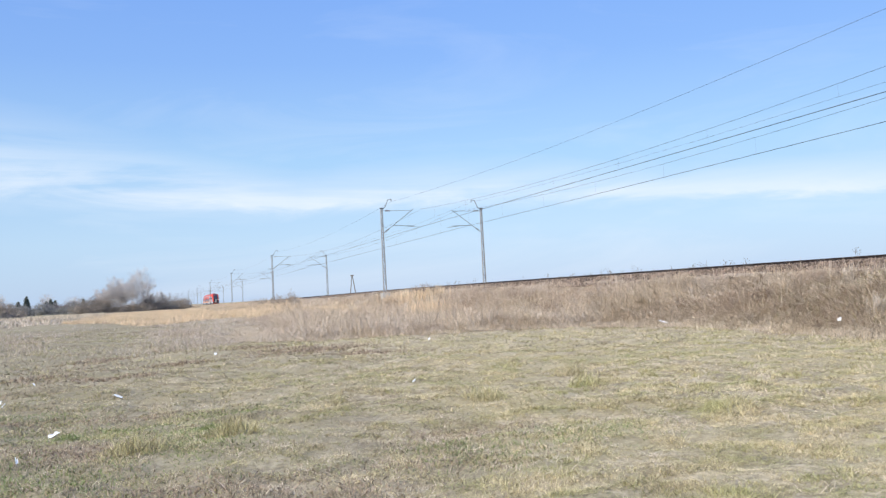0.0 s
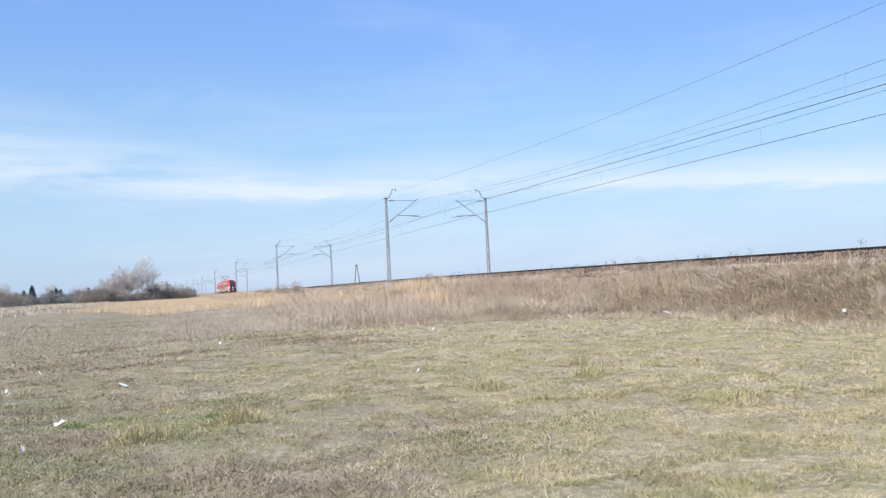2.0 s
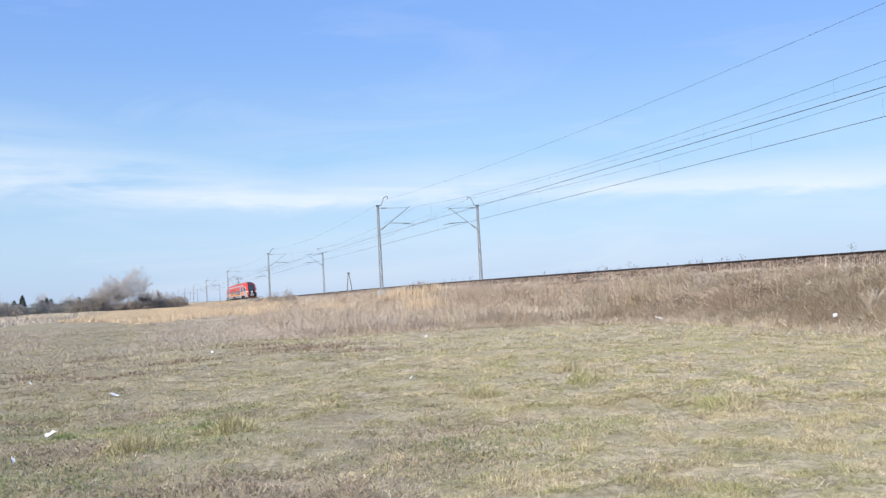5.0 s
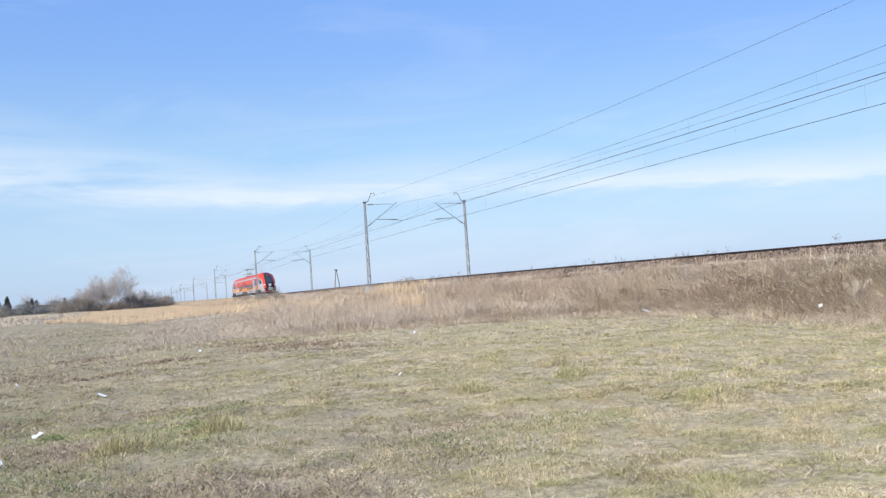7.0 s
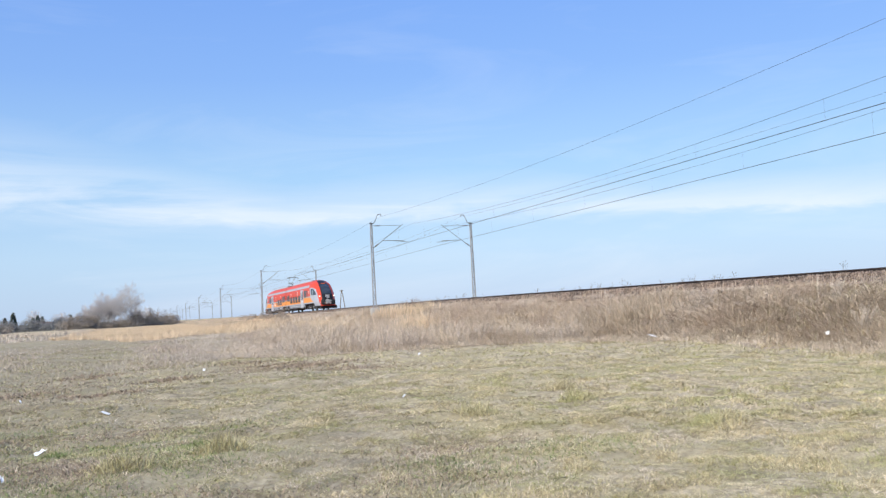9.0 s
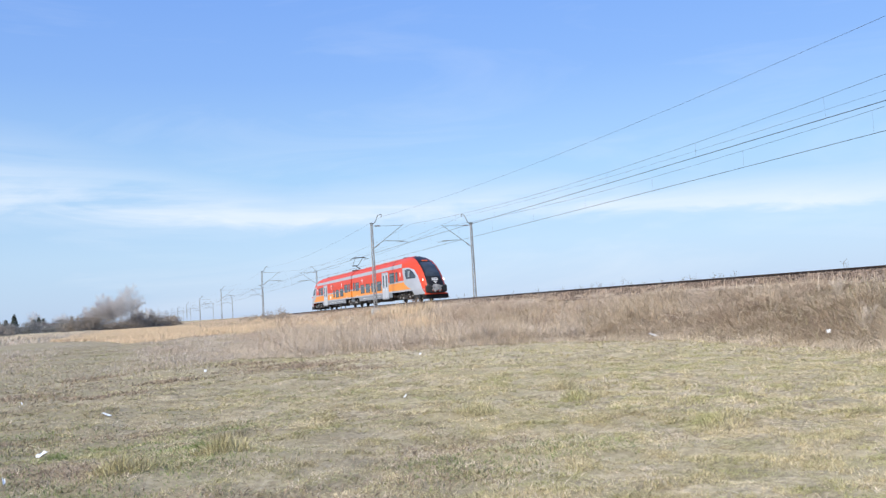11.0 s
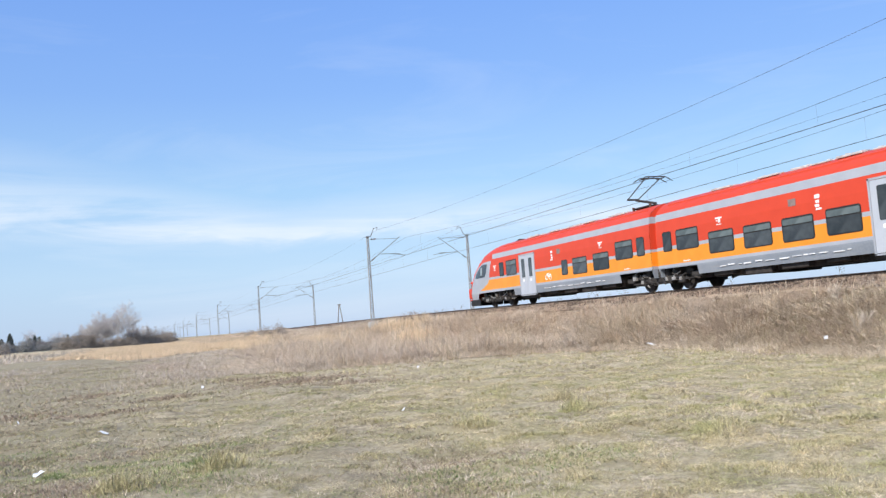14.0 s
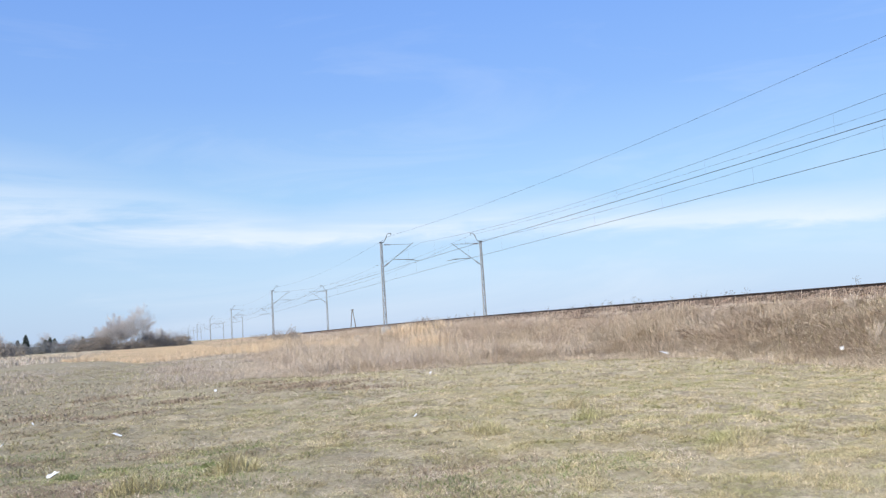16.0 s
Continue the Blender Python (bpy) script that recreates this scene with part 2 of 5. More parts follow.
# base colour varies from pane to pane, painting in the bright carriage and reflections
n, l = M_GLASS.node_tree.nodes, M_GLASS.node_tree.links
oi, vr, hs_n = n.new("ShaderNodeObjectInfo"), n.new("ShaderNodeMapRange"), n.new("ShaderNodeHueSaturation")
vr.inputs["To Min"].default_value, vr.inputs["To Max"].default_value = 0.5, 1.6
l.new(oi.outputs["Random"], vr.inputs["Value"])
l.new(vr.outputs[0], hs_n.inputs["Value"])
bsn = n["Principled BSDF"]
l.new(bsn.inputs["Base Color"].links[0].from_socket, hs_n.inputs["Color"])
l.new(hs_n.outputs[0], bsn.inputs["Base Color"])
M_RUBBER = mat("black_rubber", (0.015, 0.015, 0.016), (0.03, 0.03, 0.03), 0.7, 4, 30, bump=0.05)
M_UNDER = mat("grimy_running_gear", (0.025, 0.022, 0.02), (0.07, 0.06, 0.055), 0.8, 4, 24, bump=0.2)
M_GEAR = mat("grey_running_gear", (0.018, 0.016, 0.015), (0.06, 0.054, 0.05), 0.7, 4, 24, bump=0.2)
M_BELLOWS = mat("grey_bellows", (0.2, 0.15, 0.14), (0.3, 0.22, 0.2), 0.8, 4, 24, bump=0.2)
M_ROOF = mat("roof_equipment", (0.38, 0.38, 0.37), (0.62, 0.62, 0.6), 0.6, 3, 20)
M_WHITE = mat("white_marking", (0.8, 0.8, 0.8), (0.84, 0.84, 0.84), 0.5, 5, 40, bump=0)
M_WALL = mat("pale_render", (0.6, 0.58, 0.54), (0.7, 0.68, 0.64), 0.9, 1, 8)
M_TILE = mat("dark_roof", (0.12, 0.07, 0.05), (0.18, 0.1, 0.08), 0.8, 2, 20)
M_LAMP = glow("head_lamp", (1.0, 0.97, 0.9), 1.2)
M_TAIL = glow("destination_leds", (0.8, 0.14, 0.04), 0.12)


# ---------------- mesh helpers ----------------
def mesh_of(name, verts, faces, mats, idx=None, smooth=False):
    me = bpy.data.meshes.new(name)
    me.from_pydata([tuple(v) for v in verts], [], [tuple(q) for q in faces])
    for m in mats:
        me.materials.append(m)
    if idx is not None:
        me.polygons.foreach_set("material_index", np.asarray(idx, dtype=np.int32))
    if smooth:
        me.polygons.foreach_set("use_smooth", np.ones(len(me.polygons), dtype=bool))
    me.update()
    return me


def quick_mesh(name, verts, faces, m):
    """Large arrays of triangles: verts (n,3), faces (k,3)."""
    me = bpy.data.meshes.new(name)
    v, q = np.asarray(verts, dtype=np.float32), np.asarray(faces, dtype=np.int32)
    me.vertices.add(len(v))
    me.vertices.foreach_set("co", v.ravel())
    me.loops.add(q.size)
    me.loops.foreach_set("vertex_index", q.ravel())
    me.polygons.add(len(q))
    me.polygons.foreach_set("loop_start", np.arange(0, q.size, 3, dtype=np.int32))
    me.materials.append(m)
    me.update(calc_edges=True)
    return me


def part(name, bm, material, parent, label=""):
    me = bpy.data.meshes.new(name)
    bm.normal_update()
    bm.to_mesh(me)
    bm.free()
    me.materials.append(material)
    ob = new(name, me)
    ob.parent = parent
    return tagged(ob, label)


def part_mesh(name, me, parent, label="", m=None):
    ob = new(name, me)
    ob.parent = parent
    if m is not None:
        ob.matrix_basis = m
    return tagged(ob, label)


def thing(name, label, category, group="", kind="", m=None):
    ob = new(name)
    ob.empty_display_size = 0.2
    if m is not None:
        ob.matrix_basis = m
    return tagged(ob, label, category, group, kind)


def box(bm, c, s, bevel=0.0, rot=None):
    r = bmesh.ops.create_cube(bm, size=1.0)
    vs = r["verts"]
    bmesh.ops.scale(bm, vec=s, verts=vs)
    if bevel:
        es = list({q for v in vs for q in v.link_edges})
        out = bmesh.ops.bevel(bm, geom=es, offset=bevel, segments=2, affect='EDGES', profile=0.6)
        vs = list({v for q in out["faces"] for v in q.verts} | {v for v in vs if v.is_valid})
    if rot is not None:
        bmesh.ops.transform(bm, matrix=rot, verts=vs)
    bmesh.ops.translate(bm, vec=c, verts=vs)
    return bm


def tube(bm, a, b, r, r2=None, seg=8):
    a, b = Vector(a), Vector(b)
    d = b - a
    m = Matrix.Translation((a + b) / 2) @ d.to_track_quat("Z", "Y").to_matrix().to_4x4()
    bmesh.ops.create_cone(bm, cap_ends=True, segments=seg, radius1=r, radius2=r if r2 is None else r2, depth=d.length, matrix=m)
    return bm


def rounded_plate(w, h, r, t, seg=4):
    """A plate in the y-z plane, centred, t thick towards -x."""
    pts = []
    for cx, cz, a0 in ((w / 2 - r, h / 2 - r, 0), (-w / 2 + r, h / 2 - r, 90), (-w / 2 + r, -h / 2 + r, 180), (w / 2 - r, -h / 2 + r, 270)):
        for i in range(seg + 1):
            a = radians(a0 + 90 * i / seg)
            pts.append((cx + r * math.cos(a), cz + r * math.sin(a)))
    n = len(pts)
    v = [(-t, y, z) for y, z in pts] + [(0.03, y, z) for y, z in pts]
    f = [tuple(range(n))[::-1], tuple(range(n, 2 * n))] + [(i, (i + 1) % n, n + (i + 1) % n, n + i) for i in range(n)]
    return v, f


# ---------------- plan ----------------
TRACK, TRACK_FAR = 23.94, 27.94      # track centres, metres to the side of the camera
RAIL = 2.1                           # rail top over the field
rng = np.random.default_rng(7)
SLOPE = 0.0055                       # the line falls gently away into the distance


def grade(y):
    """Height of the line against its height abreast of the camera."""
    y = np.clip(np.asarray(y, float), -1e4, 350)
    return -SLOPE * np.where(y < 45, 0.0, np.where(y < 95, (y - 45) ** 2 / 100, y - 70))



LATTICE = np.random.default_rng(21).random((128, 128))


def lumps(x, y, size, seed=0):
    """Smooth random patches, 0 to 1, about size metres across."""
    u, v = np.asarray(x, float) / size + 13.7 * seed, np.asarray(y, float) / size + 7.3 * seed
    i, j = np.floor(u).astype(int), np.floor(v).astype(int)
    a, b = u - i, v - j
    a, b = a * a * (3 - 2 * a), b * b * (3 - 2 * b)
    at = lambda p, q: LATTICE[(p + 31 * seed) % 128, (q + 17 * seed) % 128]
    return (at(i, j) * (1 - a) + at(i + 1, j) * a) * (1 - b) + (at(i, j + 1) * (1 - a) + at(i + 1, j + 1) * a) * b


def mottle(x, y, size, seed=0):
    """Three sizes of lumps together, spread over 0 to 1."""
    t = 0.5 * lumps(x, y, size, seed) + 0.3 * lumps(x, y, size * 0.45, seed + 1) + 0.2 * lumps(x, y, size * 0.2, seed + 2)
    return np.clip((t - 0.25) * 2.0, 0, 1)


def field_z(x, y):
    x, y = np.asarray(x, float), np.asarray(y, float)
    hummock = (0.07 * (lumps(x, y, 0.6, 3) - 0.5) + 0.05 * (lumps(x, y, 0.28, 5) - 0.5)) * (0.5 + lumps(x, y, 2.6, 6)) * np.clip((40 - y) / 8, 0, 1)
    near = hummock + 0.035 * np.sin(x * 0.9 + 1.3) * np.cos(y * 0.7) + 0.03 * np.sin(x * 0.37 - y * 0.51)
    far = np.clip((y - 30) / 60, 0, 1) * (0.22 * np.sin(x * 0.12 + 0.8) * np.cos(y * 0.055 + 1.0))
    far = far + 0.3 * (0.7 * lumps(x, y, 4.5, 50) + 0.3 * lumps(x, y, 1.9, 52) - 0.5) * np.clip((y - 27) / 12, 0, 1) * np.clip((105 - y) / 20, 0, 1)
    mound = 0.3 * np.exp(-(((x + 7.5) / 6.0) ** 2 + ((y - 84) / 9.0) ** 2))
    return (near + far + mound) * np.clip((20 - x) / 4, 0, 1)


def bank_z(x, y):
    """Height of the embankment over the plan."""
    x, y = np.asarray(x, float), np.asarray(y, float)
    foot = 17.4 + 0.5 * np.sin(y * 0.21) + 0.3 * np.sin(y * 0.53 + 1)
    z = np.interp((x - foot) / (21.9 - foot), [-0.35, 0, 0.25, 0.75, 1.0], [-0.15, 0.02, 0.4, 1.35, 1.72])
    return z * (1 + grade(y) / RAIL) + 0.05 * np.sin(x * 3.1 + y * 1.7) * np.cos(y * 2.3)


# ground: one sheet to the horizon, fine near the camera
def axis(lim, lo, hi, step, grow=1.16):
    a = list(np.arange(lo, hi + 1e-6, step))
    s = step
    while a[-1] < lim:
        s *= grow
        a.append(a[-1] + s)
        a.insert(0, a[0] - s)
    return np.array(a)


gx, gy = axis(4200, -7, 19, 0.14), axis(4200, 4, 36, 0.15)
gx = np.unique(np.concatenate([gx[(gx < -26) | (gx > -7.05)], np.arange(-26, -7, 0.5)]))
gy = np.unique(np.concatenate([gy[(gy < 36.05) | (gy > 96)], np.arange(36.5, 96, 0.5)]))
GX, GY = np.meshgrid(gx, gy)
GZ = field_z(GX, GY)
nx, ny = len(gx), len(gy)
ids = np.arange(nx * ny).reshape(ny, nx)
q = np.stack([ids[:-1, :-1], ids[:-1, 1:], ids[1:, 1:], ids[1:, :-1]], -1).reshape(-1, 4)
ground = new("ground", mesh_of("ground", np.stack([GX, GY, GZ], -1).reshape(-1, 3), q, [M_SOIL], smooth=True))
tagged(ground, "rough dry field of thin grass and bare soil", "ground", kind="structure")

# embankment: both slopes and the crown under the ballast
by = np.concatenate([np.arange(-160, -20, 10), np.arange(-20, 110, 0.8), np.arange(110, 300, 5), np.arange(300, 1500, 60)])
bx = np.array([16.2, 16.8, 17.2, 17.6, 18.0, 18.5, 19.0, 19.5, 20.0, 20.5, 21.0, 21.5, 21.9, 22.4, 25.9, 29.6, 30.2, 32.0, 34.5, 36.5])
BX, BY = np.meshgrid(bx, by)
BZ = np.where(BX <= 21.95, bank_z(BX, BY), np.interp(BX, [21.95, 22.4, 25.9, 29.6, 30.2, 34.5, 36.5], [1.72, 1.76, 1.8, 1.76, 1.72, 0.0, -0.2]) * (1 + grade(BY) / RAIL))
ids = np.arange(BX.size).reshape(BX.shape)
q = np.stack([ids[:-1, :-1], ids[:-1, 1:], ids[1:, 1:], ids[1:, :-1]], -1).reshape(-1, 4)
bank = new("embankment", mesh_of("embankment", np.stack([BX, BY, BZ], -1).reshape(-1, 3), q, [M_BANK], smooth=True))
tagged(bank, "railway embankment of brown soil under dry growth", "embankment", kind="structure")


# ---------------- track ----------------
def rail_mesh(y0, y1):
    prof = [(-0.036, 0.0), (-0.036, -0.04), (-0.012, -0.055), (-0.012, -0.14), (-0.07, -0.16), (-0.07, -0.172),
            (0.07, -0.172), (0.07, -0.16), (0.012, -0.14), (0.012, -0.055), (0.036, -0.04), (0.036, 0.0)]
    n = len(prof)
    ys = [y0] + [y for y in range(45, 360, 5)] + [y1]
    v = [(x, y, z + float(grade(y))) for y in ys for x, z in prof]
    f = [(k * n + i, k * n + (i + 1) % n, (k + 1) * n + (i + 1) % n, (k + 1) * n + i) for k in range(len(ys) - 1) for i in range(n)]
    return mesh_of("rail", v, f, [M_RAIL])


RAIL_ME = rail_mesh(-150, 1500)
for cx, word in ((TRACK, "near"), (TRACK_FAR, "far")):
    tr = thing("railway_track", "straight railway track of rusty steel rails on concrete sleepers in ballast", "railway track", "double track line",
               m=pose(cx, 0, RAIL))
    for s in (-0.7535, 0.7535):
        part_mesh("rail", RAIL_ME, tr, "dark rusty steel rail", pose(s, 0, 0))
    bm = bmesh.new()
    box(bm, (0, 0, -0.27), (2.6, 0.26, 0.19), 0.02)
    me = bpy.data.meshes.new("sleeper")
    bm.to_mesh(me)
    bm.free()
    me.materials.append(M_SLEEPER)
    for i in range(130):
        part_mesh("sleeper", me, tr, m=pose(0, 12 + i * 0.6, float(grade(12 + i * 0.6))))

# ballast: bed and loose stones on its shoulder
pv = [(21.75, 1.62), (22.35, 1.93), (29.55, 1.93), (30.2, 1.62)]
ys = [-150] + list(range(45, 360, 5)) + [1500]
v = [(x, y, z + float(grade(y))) for y in ys for x, z in pv]
ball = new("ballast_bed", mesh_of("ballast_bed", v, [(k * 4 + i, k * 4 + i + 1, k * 4 + i + 5, k * 4 + i + 4) for k in range(len(ys) - 1) for i in range(3)], [M_BALLAST]))
tagged(ball, "bed of rusty brown crushed-stone ballast", "ballast", kind="structure")


def stones(n, y0, y1, x0, x1, rmin, rmax):
    base = np.array([(1, 0, 0), (-1, 0, 0), (0, 1, 0), (0, -1, 0), (0, 0, 1), (0, 0, -1)], float)
    tri = np.array([(0, 2, 4), (2, 1, 4), (1, 3, 4), (3, 0, 4), (2, 0, 5), (1, 2, 5), (3, 1, 5), (0, 3, 5)])
    y = y0 + (y1 - y0) * rng.random(n) ** 1.6
    x = rng.uniform(x0, x1, n)
    z = np.interp(x, [21.2, 21.75, 22.35, 22.6], [1.5, 1.64, 1.94, 1.94]) + grade(y)
    r = rng.uniform(rmin, rmax, (n, 1, 1))
    v = base[None] * (1 + rng.uniform(-0.45, 0.45, (n, 6, 3))) * r
    a = rng.uniform(0, 6.28, n)
    ca, sa = np.cos(a)[:, None], np.sin(a)[:, None]
    vx, vy = v[..., 0] * ca - v[..., 1] * sa, v[..., 0] * sa + v[..., 1] * ca
    v = np.stack([vx + x[:, None], vy + y[:, None], v[..., 2] * 0.8 + z[:, None]], -1)
    f = tri[None] + (np.arange(n) * 6)[:, None, None]
    return v.reshape(-1, 3), f.reshape(-1, 3)


v, f = stones(22000, 14, 110, 21.3, 22.7, 0.03, 0.08)
st = new("ballast_stones", quick_mesh("ballast_stones", v, f, M_BALLAST))
tagged(st, "loose rusty ballast stones along the track shoulder", "ballast stones", kind="stuff")


# ---------------- overhead line ----------------
def catenary_mast(side):
    """side 1: the arm reaches towards +x. Local z = 0 at rail height."""
    m = thing("catenary_mast", "grey lattice steel catenary mast with cantilever arm beside the track", "catenary mast", "catenary masts")
    # two channels with battens
    bm = bmesh.new()
    for s in (-1, 1):
        v0, v1 = Vector((0.14 * s, 0, -0.75)), Vector((0.075 * s, 0, 7.25))
        for dy in (-0.06, 0.06):
            tube(bm, v0 + Vector((0, dy, 0)), v1 + Vector((0, dy, 0)), 0.034, 0.028, 4)
    part("pole", bm, M_STEEL, m)
    bm = bmesh.new()
    for i in range(15):
        z0, z1 = -0.4 + i * 0.5, -0.4 + (i + 1) * 0.5
        w0, w1 = 0.14 - 0.065 * (z0 + 0.75) / 8, 0.14 - 0.065 * (z1 + 0.75) / 8
        s = 1 if i % 2 else -1
        for dy in (-0.07, 0.07):
            tube(bm, (-s * w0, dy, z0), (s * w1, dy, z1), 0.018, seg=4)
        box(bm, (0, 0, z1), (2 * w1, 0.16, 0.07))
    part("lacing", bm, M_STEEL, m)
    bm = bmesh.new()
    box(bm, (0, 0, -0.75), (0.7, 0.7, 0.8), 0.03)
    part("footing", bm, M_CONCRETE, m, "concrete footing")
    bm = bmesh.new()
    box(bm, (0, 0, 7.25), (0.3, 0.24, 0.08), 0.01)
    tube(bm, (-0.05 * side, 0, 7.1), (0.35 * side, 0, 7.35), 0.03, seg=6)
    tube(bm, (0.33 * side, 0, 7.33), (0.62 * side, 0, 8.0), 0.03, seg=6)
    tube(bm, (0.6 * side, 0, 8.0), (0.95 * side, 0, 8.08), 0.028, seg=6)
    tube(bm, (0.95 * side, 0, 8.08), (0.95 * side, 0, 7.86), 0.03, seg=6)
    part("top_bracket", bm, M_ARM, m)
    arm = part("cantilever_arm", tube(bmesh.new(), (0.1 * side, 0, 5.0), (3.0 * side, 0, 7.15), 0.024, seg=6), M_ARM, m)
    part("tie_rod", tube(bmesh.new(), (0.1 * side, 0, 7.03), (2.85 * side, 0, 7.03), 0.016, seg=6), M_ARM, m)
    bm = tube(bmesh.new(), (1.05 * side, 0, 5.68), (3.0 * side, 0, 5.62), 0.026, seg=6)
    tube(bm, (2.2 * side, 0, 5.63), (3.5 * side, 0, 5.5), 0.018, seg=6)
    part("registration_arm", bm, M_ARM, m)
    for a, b in (((0.35, 7.03), (0.75, 7.03)), ((0.3, 5.15), (0.6, 5.37))):
        bm = bmesh.new()
        for i in range(5):
            t = i / 4
            x, z = a[0] + (b[0] - a[0]) * t, a[1] + (b[1] - a[1]) * t
            dx, dz = (b[0] - a[0]) / 10, (b[1] - a[1]) / 10
            tube(bm, ((x - dx / 3) * side, 0, z - dz / 3), ((x + dx / 3) * side, 0, z + dz / 3), 0.07, seg=8)
        part("insulator", bm, M_INSUL, m, "brown ribbed insulator")
    return m


SPAN = 67.5
MAST_Y = [71.8 + SPAN * k for k in range(-3, 9)]
left, right = catenary_mast(1), catenary_mast(-1)
for i, y in enumerate(MAST_Y):
    for src, x, dy in ((left, 20.4, 0.0), (right, 30.55, 4.9 if i == 4 else 1.2)):
        at = pose(x, y + dy, RAIL + float(grade(y)))
        if i == 0:
            src.matrix_basis = at
        else:
            copy_thing(src, at)


def wire_thing(name, label, pts_list, r, droppers=()):
    w = thing(name, label, "overhead wire", "overhead wires")
    for nm, pts in pts_list:
        n = len(pts)
        v, f = [], []
        for p in pts:
            for a in range(5):
                v.append((p[0] + r * math.cos(a * 1.2566), p[1], p[2] + r * math.sin(a * 1.2566)))
        for i in range(n - 1):
            for a in range(5):
                f.append((i * 5 + a, i * 5 + (a + 1) % 5, (i + 1) * 5 + (a + 1) % 5, (i + 1) * 5 + a))
        part_mesh(nm, mesh_of(nm, v, f, [M_WIRE]), w)
    for p0, p1 in droppers:
        part("dropper", tube(bmesh.new(), p0, p1, 0.003, seg=4), M_WIRE, w)
    return w


def sagging(x, top, sag, dy=0.0, stagger=0.0):
    pts = []
    for k in range(len(MAST_Y) - 1):
        for i in range(14):
            t = i / 14
            s = (1 if k % 2 else -1) * stagger * (1 - 2 * t)
            pts.append((x + s, MAST_Y[k] + dy + SPAN * t, RAIL + float(grade(MAST_Y[k] + SPAN * t)) + top - 4 * sag * t * (1 - t)))
    return pts


for x, dy, word, mt, ms, ct in ((TRACK, 0.0, "", 7.15, 1.08, 5.55), (TRACK_FAR - 0.35, 1.2, "", 6.95, 0.95, 5.32)):
    drops = []
    for k in range(2, 6):
        for i in range(9):
            t = (i + 0.5) / 9
            y = MAST_Y[k] + dy + SPAN * t
            s = (1 if k % 2 else -1) * 0.2 * (1 - 2 * t)
            g = RAIL + float(grade(y))
            drops.append(((x + s, y, g + mt - 4 * ms * t * (1 - t)), (x + s, y, g + ct)))
    wire_thing("contact_line", "dark contact wires hung by droppers from a sagging messenger wire",
               [("messenger_wire", sagging(x, mt, ms, dy, 0.2)), ("contact_wire", sagging(x, ct, 0.06, dy, 0.2)),
                ("contact_wire", sagging(x + 0.05, ct, 0.06, dy, 0.2))], 0.0075, drops)
wire_thing("earth_wire", "thin sagging wire along the mast tops", [("wire", sagging(21.35, 7.86, 0.75))], 0.006)
wire_thing("earth_wire", "thin sagging wire along the mast tops", [("wire", sagging(29.6, 7.86, 0.6, 1.2))], 0.006)


# ---------------- train ----------------
# h: height over the rail; u: distance from the joint between the two cars
NOSE_H = [0.3, 0.6, 1.0, 1.4, 1.8, 2.4, 3.05, 3.5, 3.78, 3.98, 4.1]
NOSE_U = [22.8, 23.05, 23.05, 22.85, 22.6, 22.1, 21.25, 20.35, 19.6, 18.8, 17.6]
TAIL_U = [22.85, 23.1, 23.15, 23.05, 22.9, 22.45, 21.6, 20.65, 19.8, 18.9, 17.6]
ARC_H = [0.3, 0.65, 1.45, 2.2, 2.75, 2.98, 3.12]
ARC_U = [22.75, 22.6, 22.1, 21.45, 20.7, 19.7, 18.0]


def end_u(h, sgn):
    return float(np.interp(h, NOSE_H, NOSE_U if sgn < 0 else TAIL_U))


def end_k(h, sgn):
    return float(np.interp(h, [1.5, 3.6], [3.4, 2.4] if sgn < 0 else [4.2, 2.6]))


def half_width(h):
    if h < 3.56:
        return float(np.interp(h, [0.3, 0.95, 2.6, 3.42, 3.56], [1.33, 1.44, 1.44, 1.36, 1.27]))
    s = min(1.0, (h - 3.56) / 0.54)
    return 1.27 * math.sqrt(max(0.0, 1 - s ** 1.2))


def mask_width(h):
    return float(np.interp(h, [0.9, 1.3, 2.0, 3.2, 3.9], [0.85, 0.74, 0.72, 0.66, 0.52]))


def livery(u, h, y, sgn=-1):
    """0 grey, 1 red, 2 orange, 3 black, 4 darker skirt grey."""
    if h < 0.99 and u < 16.5:
        return 4
    if u > 18.6 and abs(y) < mask_width(h) and h > 0.95 and u > end_u(h, sgn) - 0.6:
        return 3
    if u > np.interp(h, ARC_H, ARC_U) or h > 3.44:
        return 1
    if 3.1 < h and u < 18.55 - (3.5 - h) * 0.1:
        return 0
    if 3.0 < h:
        return 1
    if 1.93 < h < 3.1 and u < 18.2 + (2.96 - h) * 0.4:
        return 1
    if 1.12 < h < 1.78 and u < 18.7 + max(0.0, (1.7 - h)) ** 1.5 * 3.6:
        return 2
    return 0


